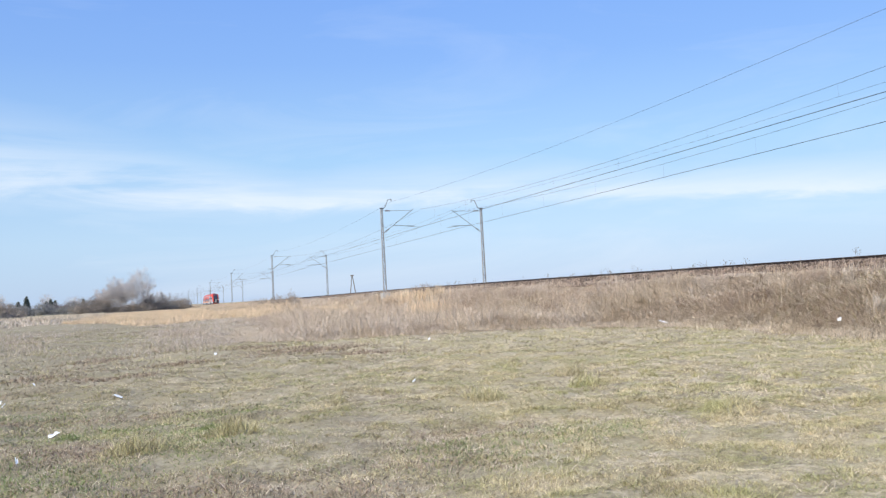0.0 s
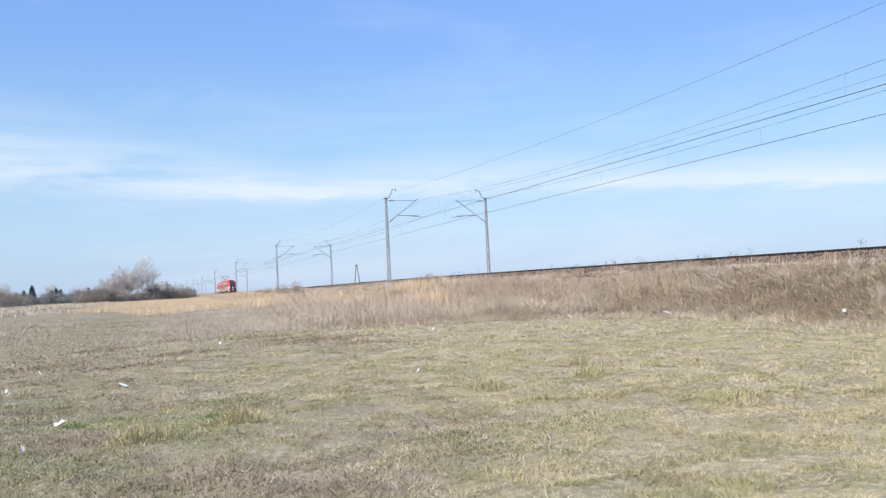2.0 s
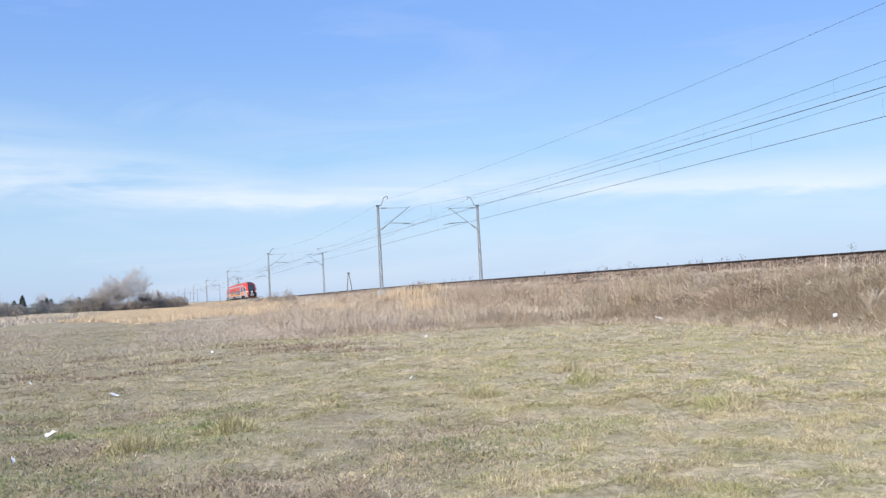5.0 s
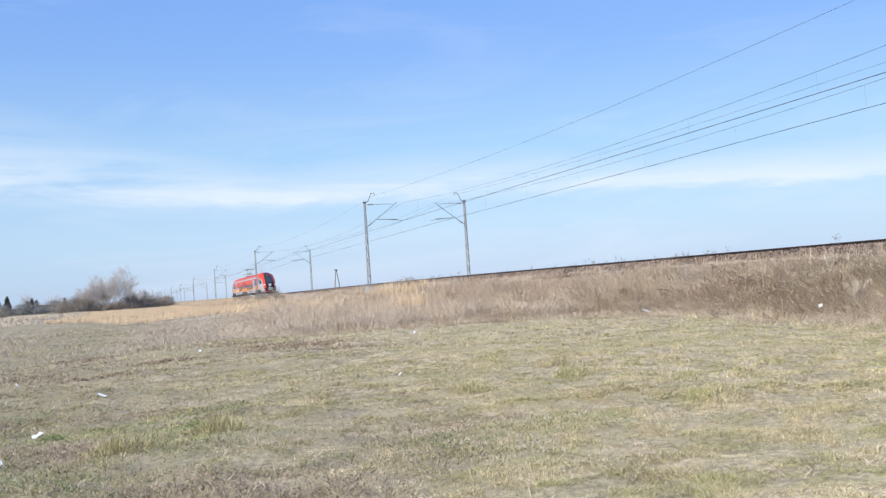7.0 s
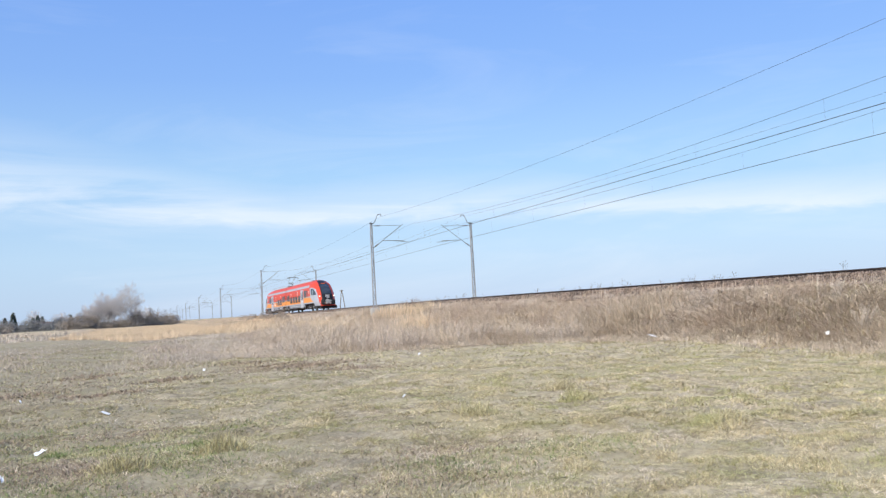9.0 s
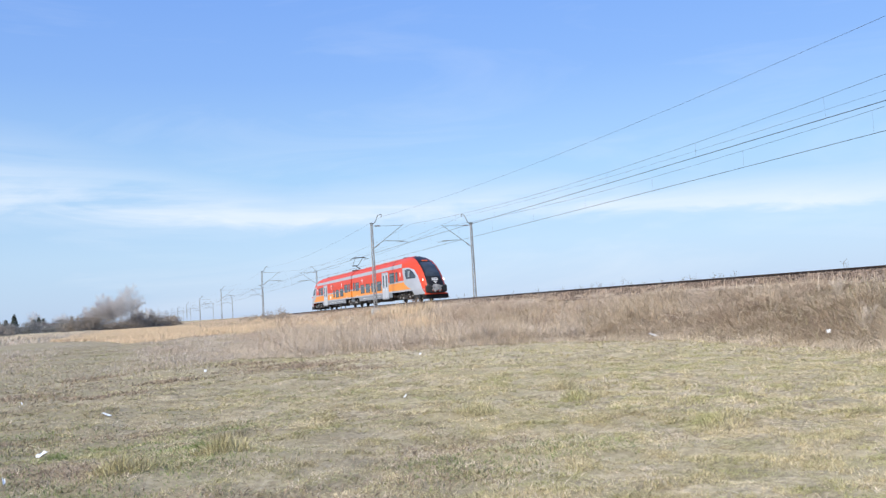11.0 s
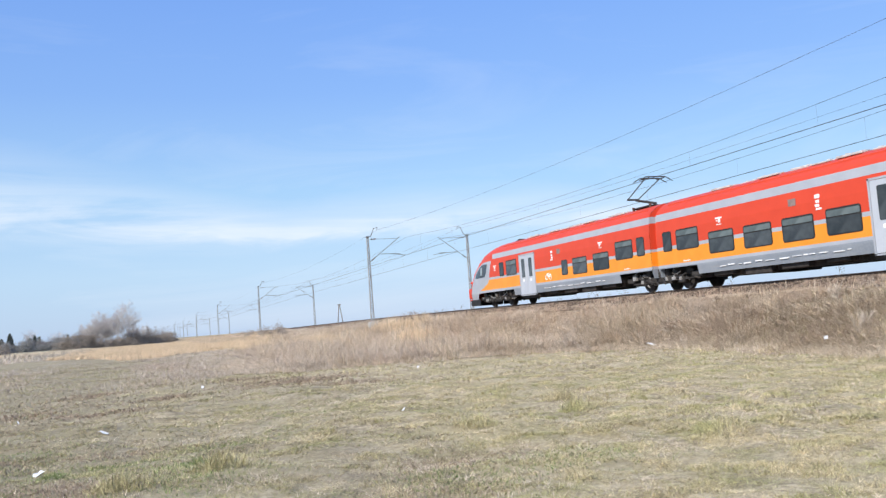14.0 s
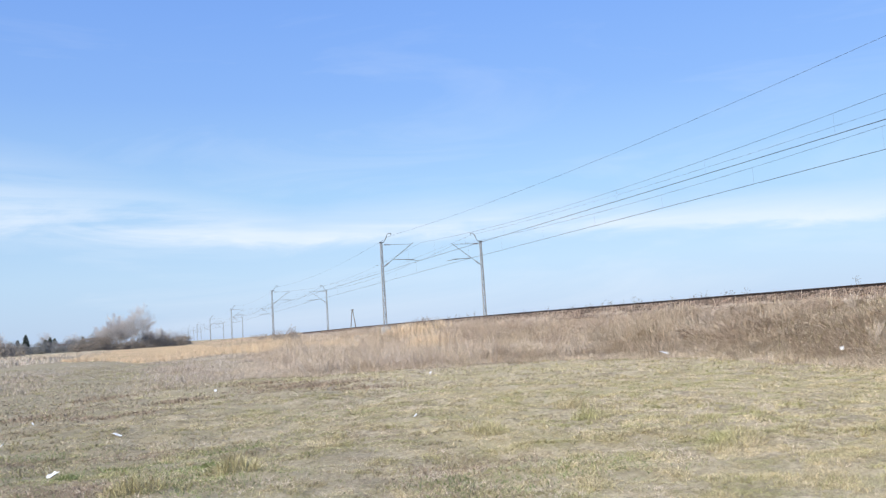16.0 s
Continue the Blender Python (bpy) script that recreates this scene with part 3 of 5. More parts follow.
def car_body(sgn):
    hs = [0.42, 0.5, 0.57, 0.64, 0.71, 0.78, 0.85, 0.91, 0.96] + list(np.arange(1.0, 3.4, 0.03)) + list(3.42 + 0.679 * np.sin(np.radians(np.arange(0, 91, 7.5))))
    for b in (1.12, 1.78, 1.93, 3.1):
        hs[int(np.argmin([abs(x - b) for x in hs]))] = b
    side_u = [0.27, 0.5, 1.0, 1.8, 2.95, 4, 6, 8, 10, 12, 13.2, 14.0, 14.95, 15.5, 16.2, 17.0]
    nn = 170
    outline = [(u, None) for u in side_u] + [None] * nn
    verts, faces, idx = [], [], []
    cols = 2 * (len(side_u) + nn) - 1
    for h in hs:
        w, tip = half_width(h), end_u(h, sgn)
        half = [(u, w) for u in side_u]
        ex = end_k(h, sgn)
        y_turn = (1 - 0.9 ** ex) ** (1 / ex)
        u_arc = min(0.885, max(0.1, (float(np.interp(h, ARC_H, ARC_U)) - 17) / (tip - 17)))
        y_mask = min(mask_width(h) / max(w, 0.01), y_turn * 0.97)
        for i in range(1, nn + 1):
            if i <= 140:
                uu = u_arc * i / 100 if i <= 100 else u_arc + (0.9 - u_arc) * (i - 100) / 40
                yy = (1 - uu ** ex) ** (1 / ex)
            else:
                yy = y_turn + (y_mask - y_turn) * (i - 140) / 8 if i <= 148 else y_mask * (1 - (i - 148) / (nn - 148))
                uu = (1 - yy ** ex) ** (1 / ex)
            half.append((17 + (tip - 17) * uu, w * yy))
        row = [(-y, u, h) for u, y in half] + [(y, u, h) for u, y in half[:-1][::-1]]
        verts += row
    for r in range(len(hs) - 1):
        for c in range(cols - 1):
            a = (r * cols + c, r * cols + c + 1, (r + 1) * cols + c + 1, (r + 1) * cols + c)
            ctr = np.mean([verts[k] for k in a], axis=0)
            u, h, y = ctr[1], ctr[2], ctr[0]
            if h < 0.955 and (u < 2.9 or 14.95 < u < 20.4 or (u < 20.8 and h < 0.955 - 0.4 * (1 - math.sqrt(max(0.0, 1 - ((u - 20.4) / 0.4) ** 2))))):
                continue
            if h < 0.57 and u >= 20.8:
                continue
            faces.append(a)
            idx.append(livery(u, h, y, sgn))
    return mesh_of("car_body", verts, faces, [M_GREY, M_RED, M_ORANGE, M_BLACK, M_SKIRT], idx, smooth=True)


train = thing("passenger_train", "red, orange and grey two-car electric passenger train", "train")
BODY = {sgn: car_body(sgn) for sgn in (-1, 1)}


def plate_mesh(name, w, h, r, t, m):
    v, f = rounded_plate(w, h, r, t)
    return mesh_of(name, v, f, [m])


PLATES = {}


def plate(name, w, h, r, t, m):
    key = (name, w, h, t)
    if key not in PLATES:
        PLATES[key] = plate_mesh(name, w, h, r, t, m)
    return PLATES[key]


def wheel_mesh():
    bm = bmesh.new()
    m = Matrix.Rotation(radians(90), 4, 'Y')
    for r, d, x in ((0.46, 0.11, 0.0), (0.49, 0.03, 0.07), (0.2, 0.18, -0.02)):
        bmesh.ops.create_cone(bm, cap_ends=True, segments=28, radius1=r, radius2=r, depth=d, matrix=Matrix.Translation((x, 0, 0)) @ m)
    for i in range(4):
        a = i * 1.5708
        box(bm, (-0.07, 0.3 * math.cos(a), 0.3 * math.sin(a)), (0.05, 0.08, 0.08))
    me = bpy.data.meshes.new("wheel")
    bm.to_mesh(me)
    bm.free()
    me.materials.append(M_GEAR)
    return me


WHEEL = wheel_mesh()
wheels = []


def bogie(y, base=2.75):
    bm = bmesh.new()
    for s in (-1, 1):
        box(bm, (1.02 * s, y, 0.56), (0.16, base + 0.6, 0.2), 0.03)
        box(bm, (1.02 * s, y, 0.42), (0.18, base * 0.45, 0.22), 0.03)
        for d in (-base / 2, base / 2):
            box(bm, (1.08 * s, y + d, 0.46), (0.24, 0.34, 0.34), 0.05)
            tube(bm, (1.05 * s, y + d * 0.72, 0.5), (1.05 * s, y + d * 0.72, 0.9), 0.12, seg=10)
            tube(bm, (1.16 * s, y + d * 0.4, 0.38), (1.16 * s, y + d * 1.25, 0.68), 0.045, seg=6)
        for d in (-0.3, 0.3):
            tube(bm, (0.98 * s, y + d, 0.62), (0.98 * s, y + d, 1.0), 0.2, seg=12)
    box(bm, (0, y, 0.55), (2.0, 0.7, 0.3), 0.04)
    for s in (-1, 1):
        for d, w, z in ((-2.35, 0.7, 0.62), (2.35, 0.7, 0.6), (-1.9, 0.3, 0.8), (1.95, 0.35, 0.84), (0.0, 0.5, 0.8)):
            box(bm, (1.0 * s, y + d * base / 2.75, z), (0.3, w, 0.26), 0.05)
        for d in (-0.7, -0.25, 0.3, 0.75):
            tube(bm, (1.15 * s, y + d, 0.3), (1.15 * s, y + d + 0.3, 0.62), 0.04, seg=6)
        tube(bm, (1.12 * s, y - 2.3, 0.45), (1.12 * s, y + 2.3, 0.4), 0.035, seg=6)
    b = part("bogie", bm, M_GEAR, train, "grimy dark steel bogie")
    gr = random.Random(int(y * 10) + 400)
    for s in (-1, 1):
        for nm, m, count, lab in (("brake_gear", M_COUPLER, 15, "pale brake rods and levers"), ("damper_gear", M_UNDER, 26, "black dampers, hoses and boxes")):
            bm = bmesh.new()
            for i in range(count):
                py, pz = y + gr.uniform(-1, 1) * (base / 2 + 1.0), gr.uniform(0.36, 0.92)
                x = s * gr.uniform(0.98, 1.2)
                if gr.random() < 0.55:
                    tube(bm, (x, py, pz), (x * gr.uniform(0.96, 1.04), py + gr.uniform(-0.45, 0.45), pz + gr.uniform(-0.2, 0.2)), gr.uniform(0.02, 0.05), seg=6)
                else:
                    box(bm, (x, py, pz), (0.14, gr.uniform(0.08, 0.3), gr.uniform(0.06, 0.22)), 0.015)
            tagged(part(nm, bm, m, b, lab), kind="stuff")
    for d in (-base / 2, base / 2):
        for s in (-1, 1):
            bm = bmesh.new()
            box(bm, (1.2 * s, y + d, 0.47), (0.1, 0.16, 0.16), 0.04)
            tube(bm, (1.14 * s, y + d * 0.6, 0.62), (1.14 * s, y + d * 0.95, 0.78), 0.03, seg=6)
            part("axle_box", bm, M_COUPLER, b, "lighter grey axle box")
        for s in (-1, 1):
            wh = part_mesh("wheel", WHEEL, b, "steel wheel", pose(0.76 * s, y + d, 0.46, 0, 0, 0 if s < 0 else 180))
            wheels.append((wh, s, y + d))
        part("axle", tube(bmesh.new(), (-0.7, y + d, 0.46), (0.7, y + d, 0.46), 0.08), M_UNDER, b)
    return b


for e in (-18.1, 0.0, 18.1):
    bogie(e, 2.75 if e else 2.9)

# small lettering along the skirt, too small to read
sb = random.Random(17)
SKIRT_BARS, u = [], 4.4
while u < 10.9:
    w = round(sb.uniform(0.12, 0.5), 2)
    SKIRT_BARS.append((u + w / 2, 0.77 + sb.choice((0.0, 0.0, 0.03)), w, sb.choice((0.02, 0.03, 0.045))))
    u += w + sb.uniform(0.05, 0.3)
# windows: start, end, lower and upper edge along each car
WIN_COMMON = [(0.72, 1.36, 1.7, 2.58), (1.69, 3.2, 1.68, 2.58), (14.34, 15.85, 1.85, 2.8), (16.22, 16.88, 1.88, 2.77)]
WIN_FRONT = [(3.84, 5.36, 1.33, 2.23), (5.93, 7.45, 1.32, 2.21), (7.98, 9.5, 1.32, 2.21), (10.05, 11.54, 1.33, 2.25)]
WIN_REAR = [(3.83, 5.34, 1.34, 2.22), (5.97, 7.47, 1.31, 2.19), (8.02, 8.69, 1.36, 2.19)]
for sgn, wins in ((-1, WIN_COMMON + WIN_FRONT), (1, WIN_COMMON + WIN_REAR)):
    body = part_mesh("car_body", BODY[sgn], train, "red, orange and grey painted car body with a black cab front",
                     Matrix.Diagonal((1, sgn, 1, 1)) if sgn > 0 else pose(0, 0, 0, 0, 0, 180))
    for u0, u1, h0, h1 in wins:
        for s in (-1, 1):
            w, h = u1 - u0, h1 - h0
            at = pose(1.44 * s, sgn * (u0 + u1) / 2, (h0 + h1) / 2, 0, 0, 0 if s < 0 else 180)
            win = part_mesh("window", plate("window", round(w, 2), round(h, 2), 0.1, 0.012, M_RUBBER), train, "dark tinted window", at)
            wide = w > 0.8
            part_mesh("pane", plate("pane", round(w - 0.09, 2), round(h * (0.6 if wide else 0.9), 2), 0.07, 0.02, M_GLASS), win,
                      m=pose(0, 0, -h * 0.16 if wide else 0))
            if wide:
                part_mesh("vent_pane", plate("vent_pane", round(w - 0.09, 2), round(h * 0.24, 2), 0.05, 0.02, M_VENT), win, m=pose(0, 0, h * 0.31))
    # doors: two leaves
    for s in (-1, 1):
        for k, u in ((0, 12.44), (1, 13.4)):
            at = pose(1.44 * s, sgn * u, 1.72, 0, 0, 0 if s < 0 else 180)
            leaf = part_mesh("door", plate("door", 0.94, 2.34, 0.05, 0.018, M_DOOR), train, "light grey sliding door leaf", at)
            part_mesh("door_window", plate("door_window", 0.42, 1.12, 0.06, 0.028, M_GLASS), leaf, m=pose(0, 0, 0.42))
            part_mesh("door_button", plate("door_button", 0.22, 0.14, 0.02, 0.03, M_WHITE), leaf, m=pose(0, 0, -0.33))
        # door surround
        bm = bmesh.new()
        for u, w, h, hh in ((12.92, 2.06, 2.94, 0.07), (12.92, 2.06, 0.5, 0.06)):
            box(bm, (1.44 * s, sgn * u, h), (0.05, w, hh))
        for u in (11.92, 13.92):
            box(bm, (1.44 * s, sgn * u, 1.72), (0.05, 0.07, 2.5))
        part("door_frame", bm, M_GREY, train)
        # cab side window
        pts = [(18.85, 2.85), (19.4, 2.88), (20.0, 2.83), (20.7, 2.52), (21.15, 2.18), (21.15, 2.0), (19.3, 2.02), (19.05, 2.3)]
        pts = [(a[0] + (b[0] - a[0]) * k / 6, a[1] + (b[1] - a[1]) * k / 6) for a, b in zip(pts, pts[1:] + pts[:1]) for k in range(6)]
        v, n = [], len(pts)

        def skin(u, h, out):
            w, tip = half_width(h), end_u(h, sgn)
            k = end_k(h, sgn)
            return w * (1 - ((u - 17) / (tip - 17)) ** k) ** (1 / k) + out
        mid = (20.0, 2.4)
        rings = []
        for sc in (1.0, 0.66, 0.33):
            rings.append([(mid[0] + (u - mid[0]) * sc, mid[1] + (h - mid[1]) * sc) for u, h in pts])
        for ring in rings:
            v += [(s * skin(u, h, 0.02), sgn * u, h) for u, h in ring]
        v.append((s * skin(*mid, 0.02), sgn * mid[0], mid[1]))
        f = [(r * n + i, r * n + (i + 1) % n, (r + 1) * n + (i + 1) % n, (r + 1) * n + i) for r in (0, 1) for i in range(n)]
        f += [(2 * n + i, 2 * n + (i + 1) % n, 3 * n) for i in range(n)]
        part_mesh("cab_side_window", mesh_of("cab_side_window", v, f, [M_SCREEN], smooth=True), train, "dark cab side window")
        # a pale pane in the cab window, interior reflections painted into its colour, in a black frame
        for nm, m, u0, u1, h0, h1, out in (("cab_window_frame", M_RUBBER, 19.62, 20.1, 2.1, 2.74, 0.026), ("cab_window_pane", M_CABPANE, 19.67, 20.05, 2.15, 2.69, 0.032)):
            v = [(s * skin(u, h, out), sgn * u, h) for h in np.linspace(h0, h1, 5) for u in np.linspace(u0, u1, 5)]
            f = [(i * 5 + j, i * 5 + j + 1, i * 5 + j + 6, i * 5 + j + 5) for i in range(4) for j in range(4)]
            part_mesh(nm, mesh_of(nm, v, f, [m], smooth=True), train)
        # head lamp cluster on the corner of the nose
        bm = bmesh.new()
        hu = 22.2
        box(bm, (s * (skin(hu, 1.78, -0.03)), sgn * hu, 1.78), (0.1, 0.32, 0.15), 0.04, Matrix.Rotation(radians(-42 * sgn * s), 4, 'Z'))
        part("head_lamp", bm, M_LAMP if sgn < 0 else M_RED, train, "white head lamp" if sgn < 0 else "red tail lamp")
        bm = bmesh.new()
        box(bm, (s * skin(22.55, 0.96, -0.02), sgn * 22.55, 0.96), (0.06, 0.2, 0.09), 0.02, Matrix.Rotation(radians(-42 * sgn * s), 4, 'Z'))
        part("marker_lamp", bm, M_WHITE if sgn < 0 else M_RED, train)
        # markings on the side that cannot be read: plain bars
        for u, h, w, hh in ((17.6, 2.62, 0.4, 0.07), (17.64, 2.5, 0.13, 0.2), (17.5, 2.5, 0.1, 0.05), (17.6, 2.34, 0.34, 0.035), (4.55, 2.72, 0.4, 0.07), (4.6, 2.61, 0.12, 0.17), (4.46, 2.62, 0.1, 0.045), (4.55, 2.46, 0.3, 0.03),
                            (9.75, 2.76, 0.22, 0.14), (9.75, 2.58, 0.17, 0.1), (9.72, 2.44, 0.2, 0.1), (9.78, 2.32, 0.26, 0.07), (2.3, 1.2, 0.5, 0.04), *SKIRT_BARS):
            part_mesh("marking", plate("marking", w, hh, min(w, hh) * 0.3, 0.006, M_WHITE), train,
                      m=pose(1.44 * s, sgn * u, h, 0, 0, 0 if s < 0 else 180))
        if sgn > 0:
            # bicycle sign: two wheels and the frame between them
            bm = bmesh.new()
            for du in (-0.21, 0.21):
                for k in range(14):
                    a, b = k * 6.2832 / 14, (k + 1) * 6.2832 / 14
                    tube(bm, (1.445 * s, 10.3 + du + 0.15 * math.cos(a), 1.38 + 0.15 * math.sin(a)), (1.445 * s, 10.3 + du + 0.15 * math.cos(b), 1.38 + 0.15 * math.sin(b)), 0.018, seg=4)
            for (u0, h0), (u1, h1) in (((10.09, 1.38), (10.2, 1.58)), ((10.2, 1.58), (10.43, 1.58)), ((10.43, 1.62), (10.51, 1.38)), ((10.09, 1.38), (10.29, 1.4)), ((10.29, 1.4), (10.43, 1.58)), ((10.29, 1.4), (10.18, 1.64))):
                tube(bm, (1.445 * s, u0, h0), (1.445 * s, u1, h1), 0.018, seg=4)
            part("bicycle_sign", bm, M_WHITE, train, "white bicycle sign")
        part_mesh("side_display", plate("side_display", 0.36, 0.26, 0.02, 0.008, M_BELLOWS), train, m=pose(1.44 * s, sgn * (8.57 if sgn < 0 else 8.95), 2.72, 0, 0, 0 if s < 0 else 180))
    # front: bumper housing, coupler, spoiler, wiper, destination panel
    bm = bmesh.new()
    if sgn < 0:
        for s in (-1, 1):
            box(bm, (0.64 * s, sgn * 22.78, 0.98), (0.52, 0.6, 0.62), 0.13, Matrix.Rotation(radians(-9 * sgn * s), 4, 'Z'))
        box(bm, (0, sgn * 22.82, 0.7), (1.2, 0.6, 0.16), 0.04)
    else:
        box(bm, (0, sgn * 23.05, 1.05), (2.0, 0.66, 0.74), 0.12)
    part("bumper", bm, M_RUBBER if sgn < 0 else M_RED, train, "black bumper housing" if sgn < 0 else "red bumper housing")
    bm = bmesh.new()
    tube(bm, (0, sgn * 22.6, 0.95), (0, sgn * 23.2, 1.0), 0.13)
    box(bm, (0, sgn * 23.02, 1.04), (0.42, 0.26, 0.34), 0.05)
    tube(bm, (0.2, sgn * 22.9, 1.1), (0.2, sgn * 23.25, 1.12), 0.1)
    tube(bm, (-0.22, sgn * 22.9, 0.85), (-0.22, sgn * 23.2, 0.85), 0.08)
    box(bm, (-0.12, sgn * 22.96, 1.3), (0.3, 0.3, 0.12), 0.03)
    for s in (-1, 1):
        tube(bm, (0.34 * s, sgn * 22.9, 1.2), (0.2 * s, sgn * 23.2, 0.72), 0.05)
    tube(bm, (-0.35, sgn * 23.1, 1.2), (0.35, sgn * 23.1, 1.22), 0.05)
    for i, (x, u, z, w) in enumerate(((-0.3, 23.14, 1.12, 0.16), (0.1, 23.2, 1.22, 0.2), (0.3, 23.16, 0.94, 0.15), (-0.08, 23.22, 0.9, 0.18), (-0.4, 23.06, 0.9, 0.12), (0.42, 23.02, 1.16, 0.12))):
        box(bm, (x, sgn * u, z), (w, 0.16, w * 0.8), 0.03, Matrix.Rotation(0.5 * i, 4, 'Y'))
    part("coupler", bm, M_COUPLER, train, "grey steel coupler")
    bm = bmesh.new()
    box(bm, (0, sgn * 22.7, 0.57), (1.9 if sgn < 0 else 2.2, 0.56, 0.12), 0.05)
    part("spoiler", bm, M_RED, train, "red lower lip")
    bm = bmesh.new()
    box(bm, (0, sgn * 22.3, 0.33), (2.0, 0.8, 0.34), 0.06)
    box(bm, (1.24, sgn * 21.5, 0.37), (0.1, 1.6, 0.4), 0.03)
    box(bm, (-1.24, sgn * 21.5, 0.37), (0.1, 1.6, 0.4), 0.03)
    part("snow_plough", bm, M_RUBBER, train, "dark plough under the nose")
    bm = bmesh.new()
    box(bm, (0, sgn * 20.35, 3.52), (0.5, 0.14, 0.06), 0.0, Matrix.Rotation(radians(-22 * sgn), 4, 'X'))
    part("destination_display", bm, M_TAIL, train, "orange destination display")
    # windscreen laid on the black mask
    v, f, hh, ww = [], [], np.linspace(2.05, 3.35, 14), np.linspace(-1, 1, 13)
    for h in hh:
        k, w, tip = end_k(h, sgn), half_width(h), end_u(h, sgn)
        for t in ww:
            x = t * float(np.interp(h, [2.05, 3.35], [0.62, 0.52]))
            u = 17 + (tip - 17) * (1 - abs(x / w) ** k) ** (1 / k)
            v.append((x, sgn * (u + 0.015), h + 0.006))
    for i in range(13):
        for j in range(12):
            a = i * 13 + j
            f.append((a, a + 1, a + 14, a + 13))
    part_mesh("windscreen", mesh_of("windscreen", v, f, [M_SCREEN], smooth=True), train, "dark glass windscreen")
    bm = bmesh.new()
    tube(bm, (0.1, sgn * 22.46, 2.02), (0.45, sgn * 21.56, 2.82), 0.016)
    part("wiper", bm, M_RUBBER, train)
    bm = bmesh.new()
    for z, w in ((1.86, 0.5), (1.74, 0.56), (1.6, 0.3), (1.5, 0.12)):
        box(bm, (0, sgn * (end_u(z, sgn) + 0.015), z), (w, 0.03, 0.06), 0, Matrix.Rotation(radians(25 * sgn), 4, 'X'))
    part("front_marking", bm, M_WHITE, train)
    # under-floor boxes
    for u, w, h0, h1 in ((4.3, 1.2, 0.4, 0.62), (6.3, 1.4, 0.3, 0.62), (8.2, 1.3, 0.36, 0.62), (10.2, 1.0, 0.42, 0.62), (13.0, 2.2, 0.3, 0.6)):
        bm = bmesh.new()
        box(bm, (0, sgn * u, (h0 + h1) / 2 + 0.02), (2.5, w, h1 - h0), 0.04)
        part("underfloor_box", bm, M_UNDER, train, "black under-floor equipment box")
    bm = bmesh.new()
    box(bm, (0, sgn * 9.0, 0.72), (2.6, 11.8, 0.3))
    box(bm, (0, sgn * 9.0, 0.47), (1.8, 11.2, 0.2))
    box(bm, (0, sgn * 10.6, 1.15), (2.5, 20.6, 0.3))
    box(bm, (0, sgn * 17.8, 0.72), (1.3, 5.4, 0.6))
    box(bm, (0, sgn * 1.5, 0.72), (1.3, 2.8, 0.6))
    part("underframe", bm, M_UNDER, train)
    # roof equipment
    rr = random.Random(70 + sgn)
    for u, w, d, h in ((3.9, 1.2, 1.3, 0.09), (5.4, 0.9, 1.0, 0.06), (6.7, 1.1, 1.4, 0.08), (8.2, 0.8, 1.2, 0.1), (9.3, 0.9, 1.3, 0.06), (10.6, 1.1, 1.4, 0.09), (12.0, 1.0, 1.2, 0.06), (13.4, 1.3, 1.3, 0.09), (14.7, 0.6, 0.9, 0.06), (15.9, 0.8, 0.8, 0.1)):
        bm = bmesh.new()
        box(bm, (0, sgn * u, 4.0 + h / 2), (d, w, h), 0.025)
        for i in range(4):
            box(bm, (rr.uniform(-0.3, 0.1) * d, sgn * (u + rr.uniform(-0.45, 0.45) * w), 4.02 + h), (rr.uniform(0.15, 0.45), rr.uniform(0.1, 0.3), rr.uniform(0.03, 0.09)), 0.01)
        for k in (-0.35, 0.35):
            tube(bm, (k * d, sgn * (u - w * 0.62), 4.03 + h * 0.4), (k * d, sgn * (u + w * 0.62), 4.03 + h * 0.4), 0.025, seg=6)
        dark = u > 15
        part("roof_unit", bm, M_UNDER if dark else M_ROOF, train, "black roof vent" if dark else "light grey roof equipment")
    bm = bmesh.new()
    for s in (-1, 1):
        box(bm, (1.02 * s, sgn * 8.8, 3.76), (0.05, 16.0, 0.16), 0.015)
    part("roof_fairing", bm, M_RED, train, "red roof fairing")
    part("horn", tube(tube(bmesh.new(), (-0.15, sgn * 18.2, 3.93), (-0.15, sgn * 18.5, 3.98), 0.05, 0.09), (0.15, sgn * 18.2, 3.93), (0.15, sgn * 18.5, 3.98), 0.05, 0.09), M_GEAR, train)

# gangway cover between the cars, painted like them
hs = list(np.arange(0.6, 3.42, 0.06)) + list(3.42 + 0.6 * np.sin(np.radians(np.arange(0, 91, 15))))
v, f, idx = [], [], []
for h in hs:
    w = max(0.0, half_width(h) - 0.03)
    fold = [(-0.3, 0.0), (-0.25, 0.0), (-0.23, 0.3), (-0.14, 0.24), (-0.07, 0.3), (0.0, 0.24), (0.07, 0.3), (0.14, 0.24), (0.23, 0.3), (0.25, 0.0), (0.3, 0.0)]
    v += [(-max(0.0, w - d), y, h) for y, d in fold] + [(max(0.0, w - d), y, h) for y, d in fold[::-1]]
for i in range(len(hs) - 1):
    for j in range(22):
        f.append((i * 22 + j, i * 22 + (j + 1) % 22, i * 22 + 22 + (j + 1) % 22, i * 22 + 22 + j))
        idx.append(livery(0.5, (hs[i] + hs[i + 1]) / 2, 1.4))
part_mesh("gangway_cover", mesh_of("gangway_cover", v, f, [M_GREY, M_RED, M_ORANGE, M_BLACK, M_SKIRT], idx), train, "folding gangway cover painted red and orange")

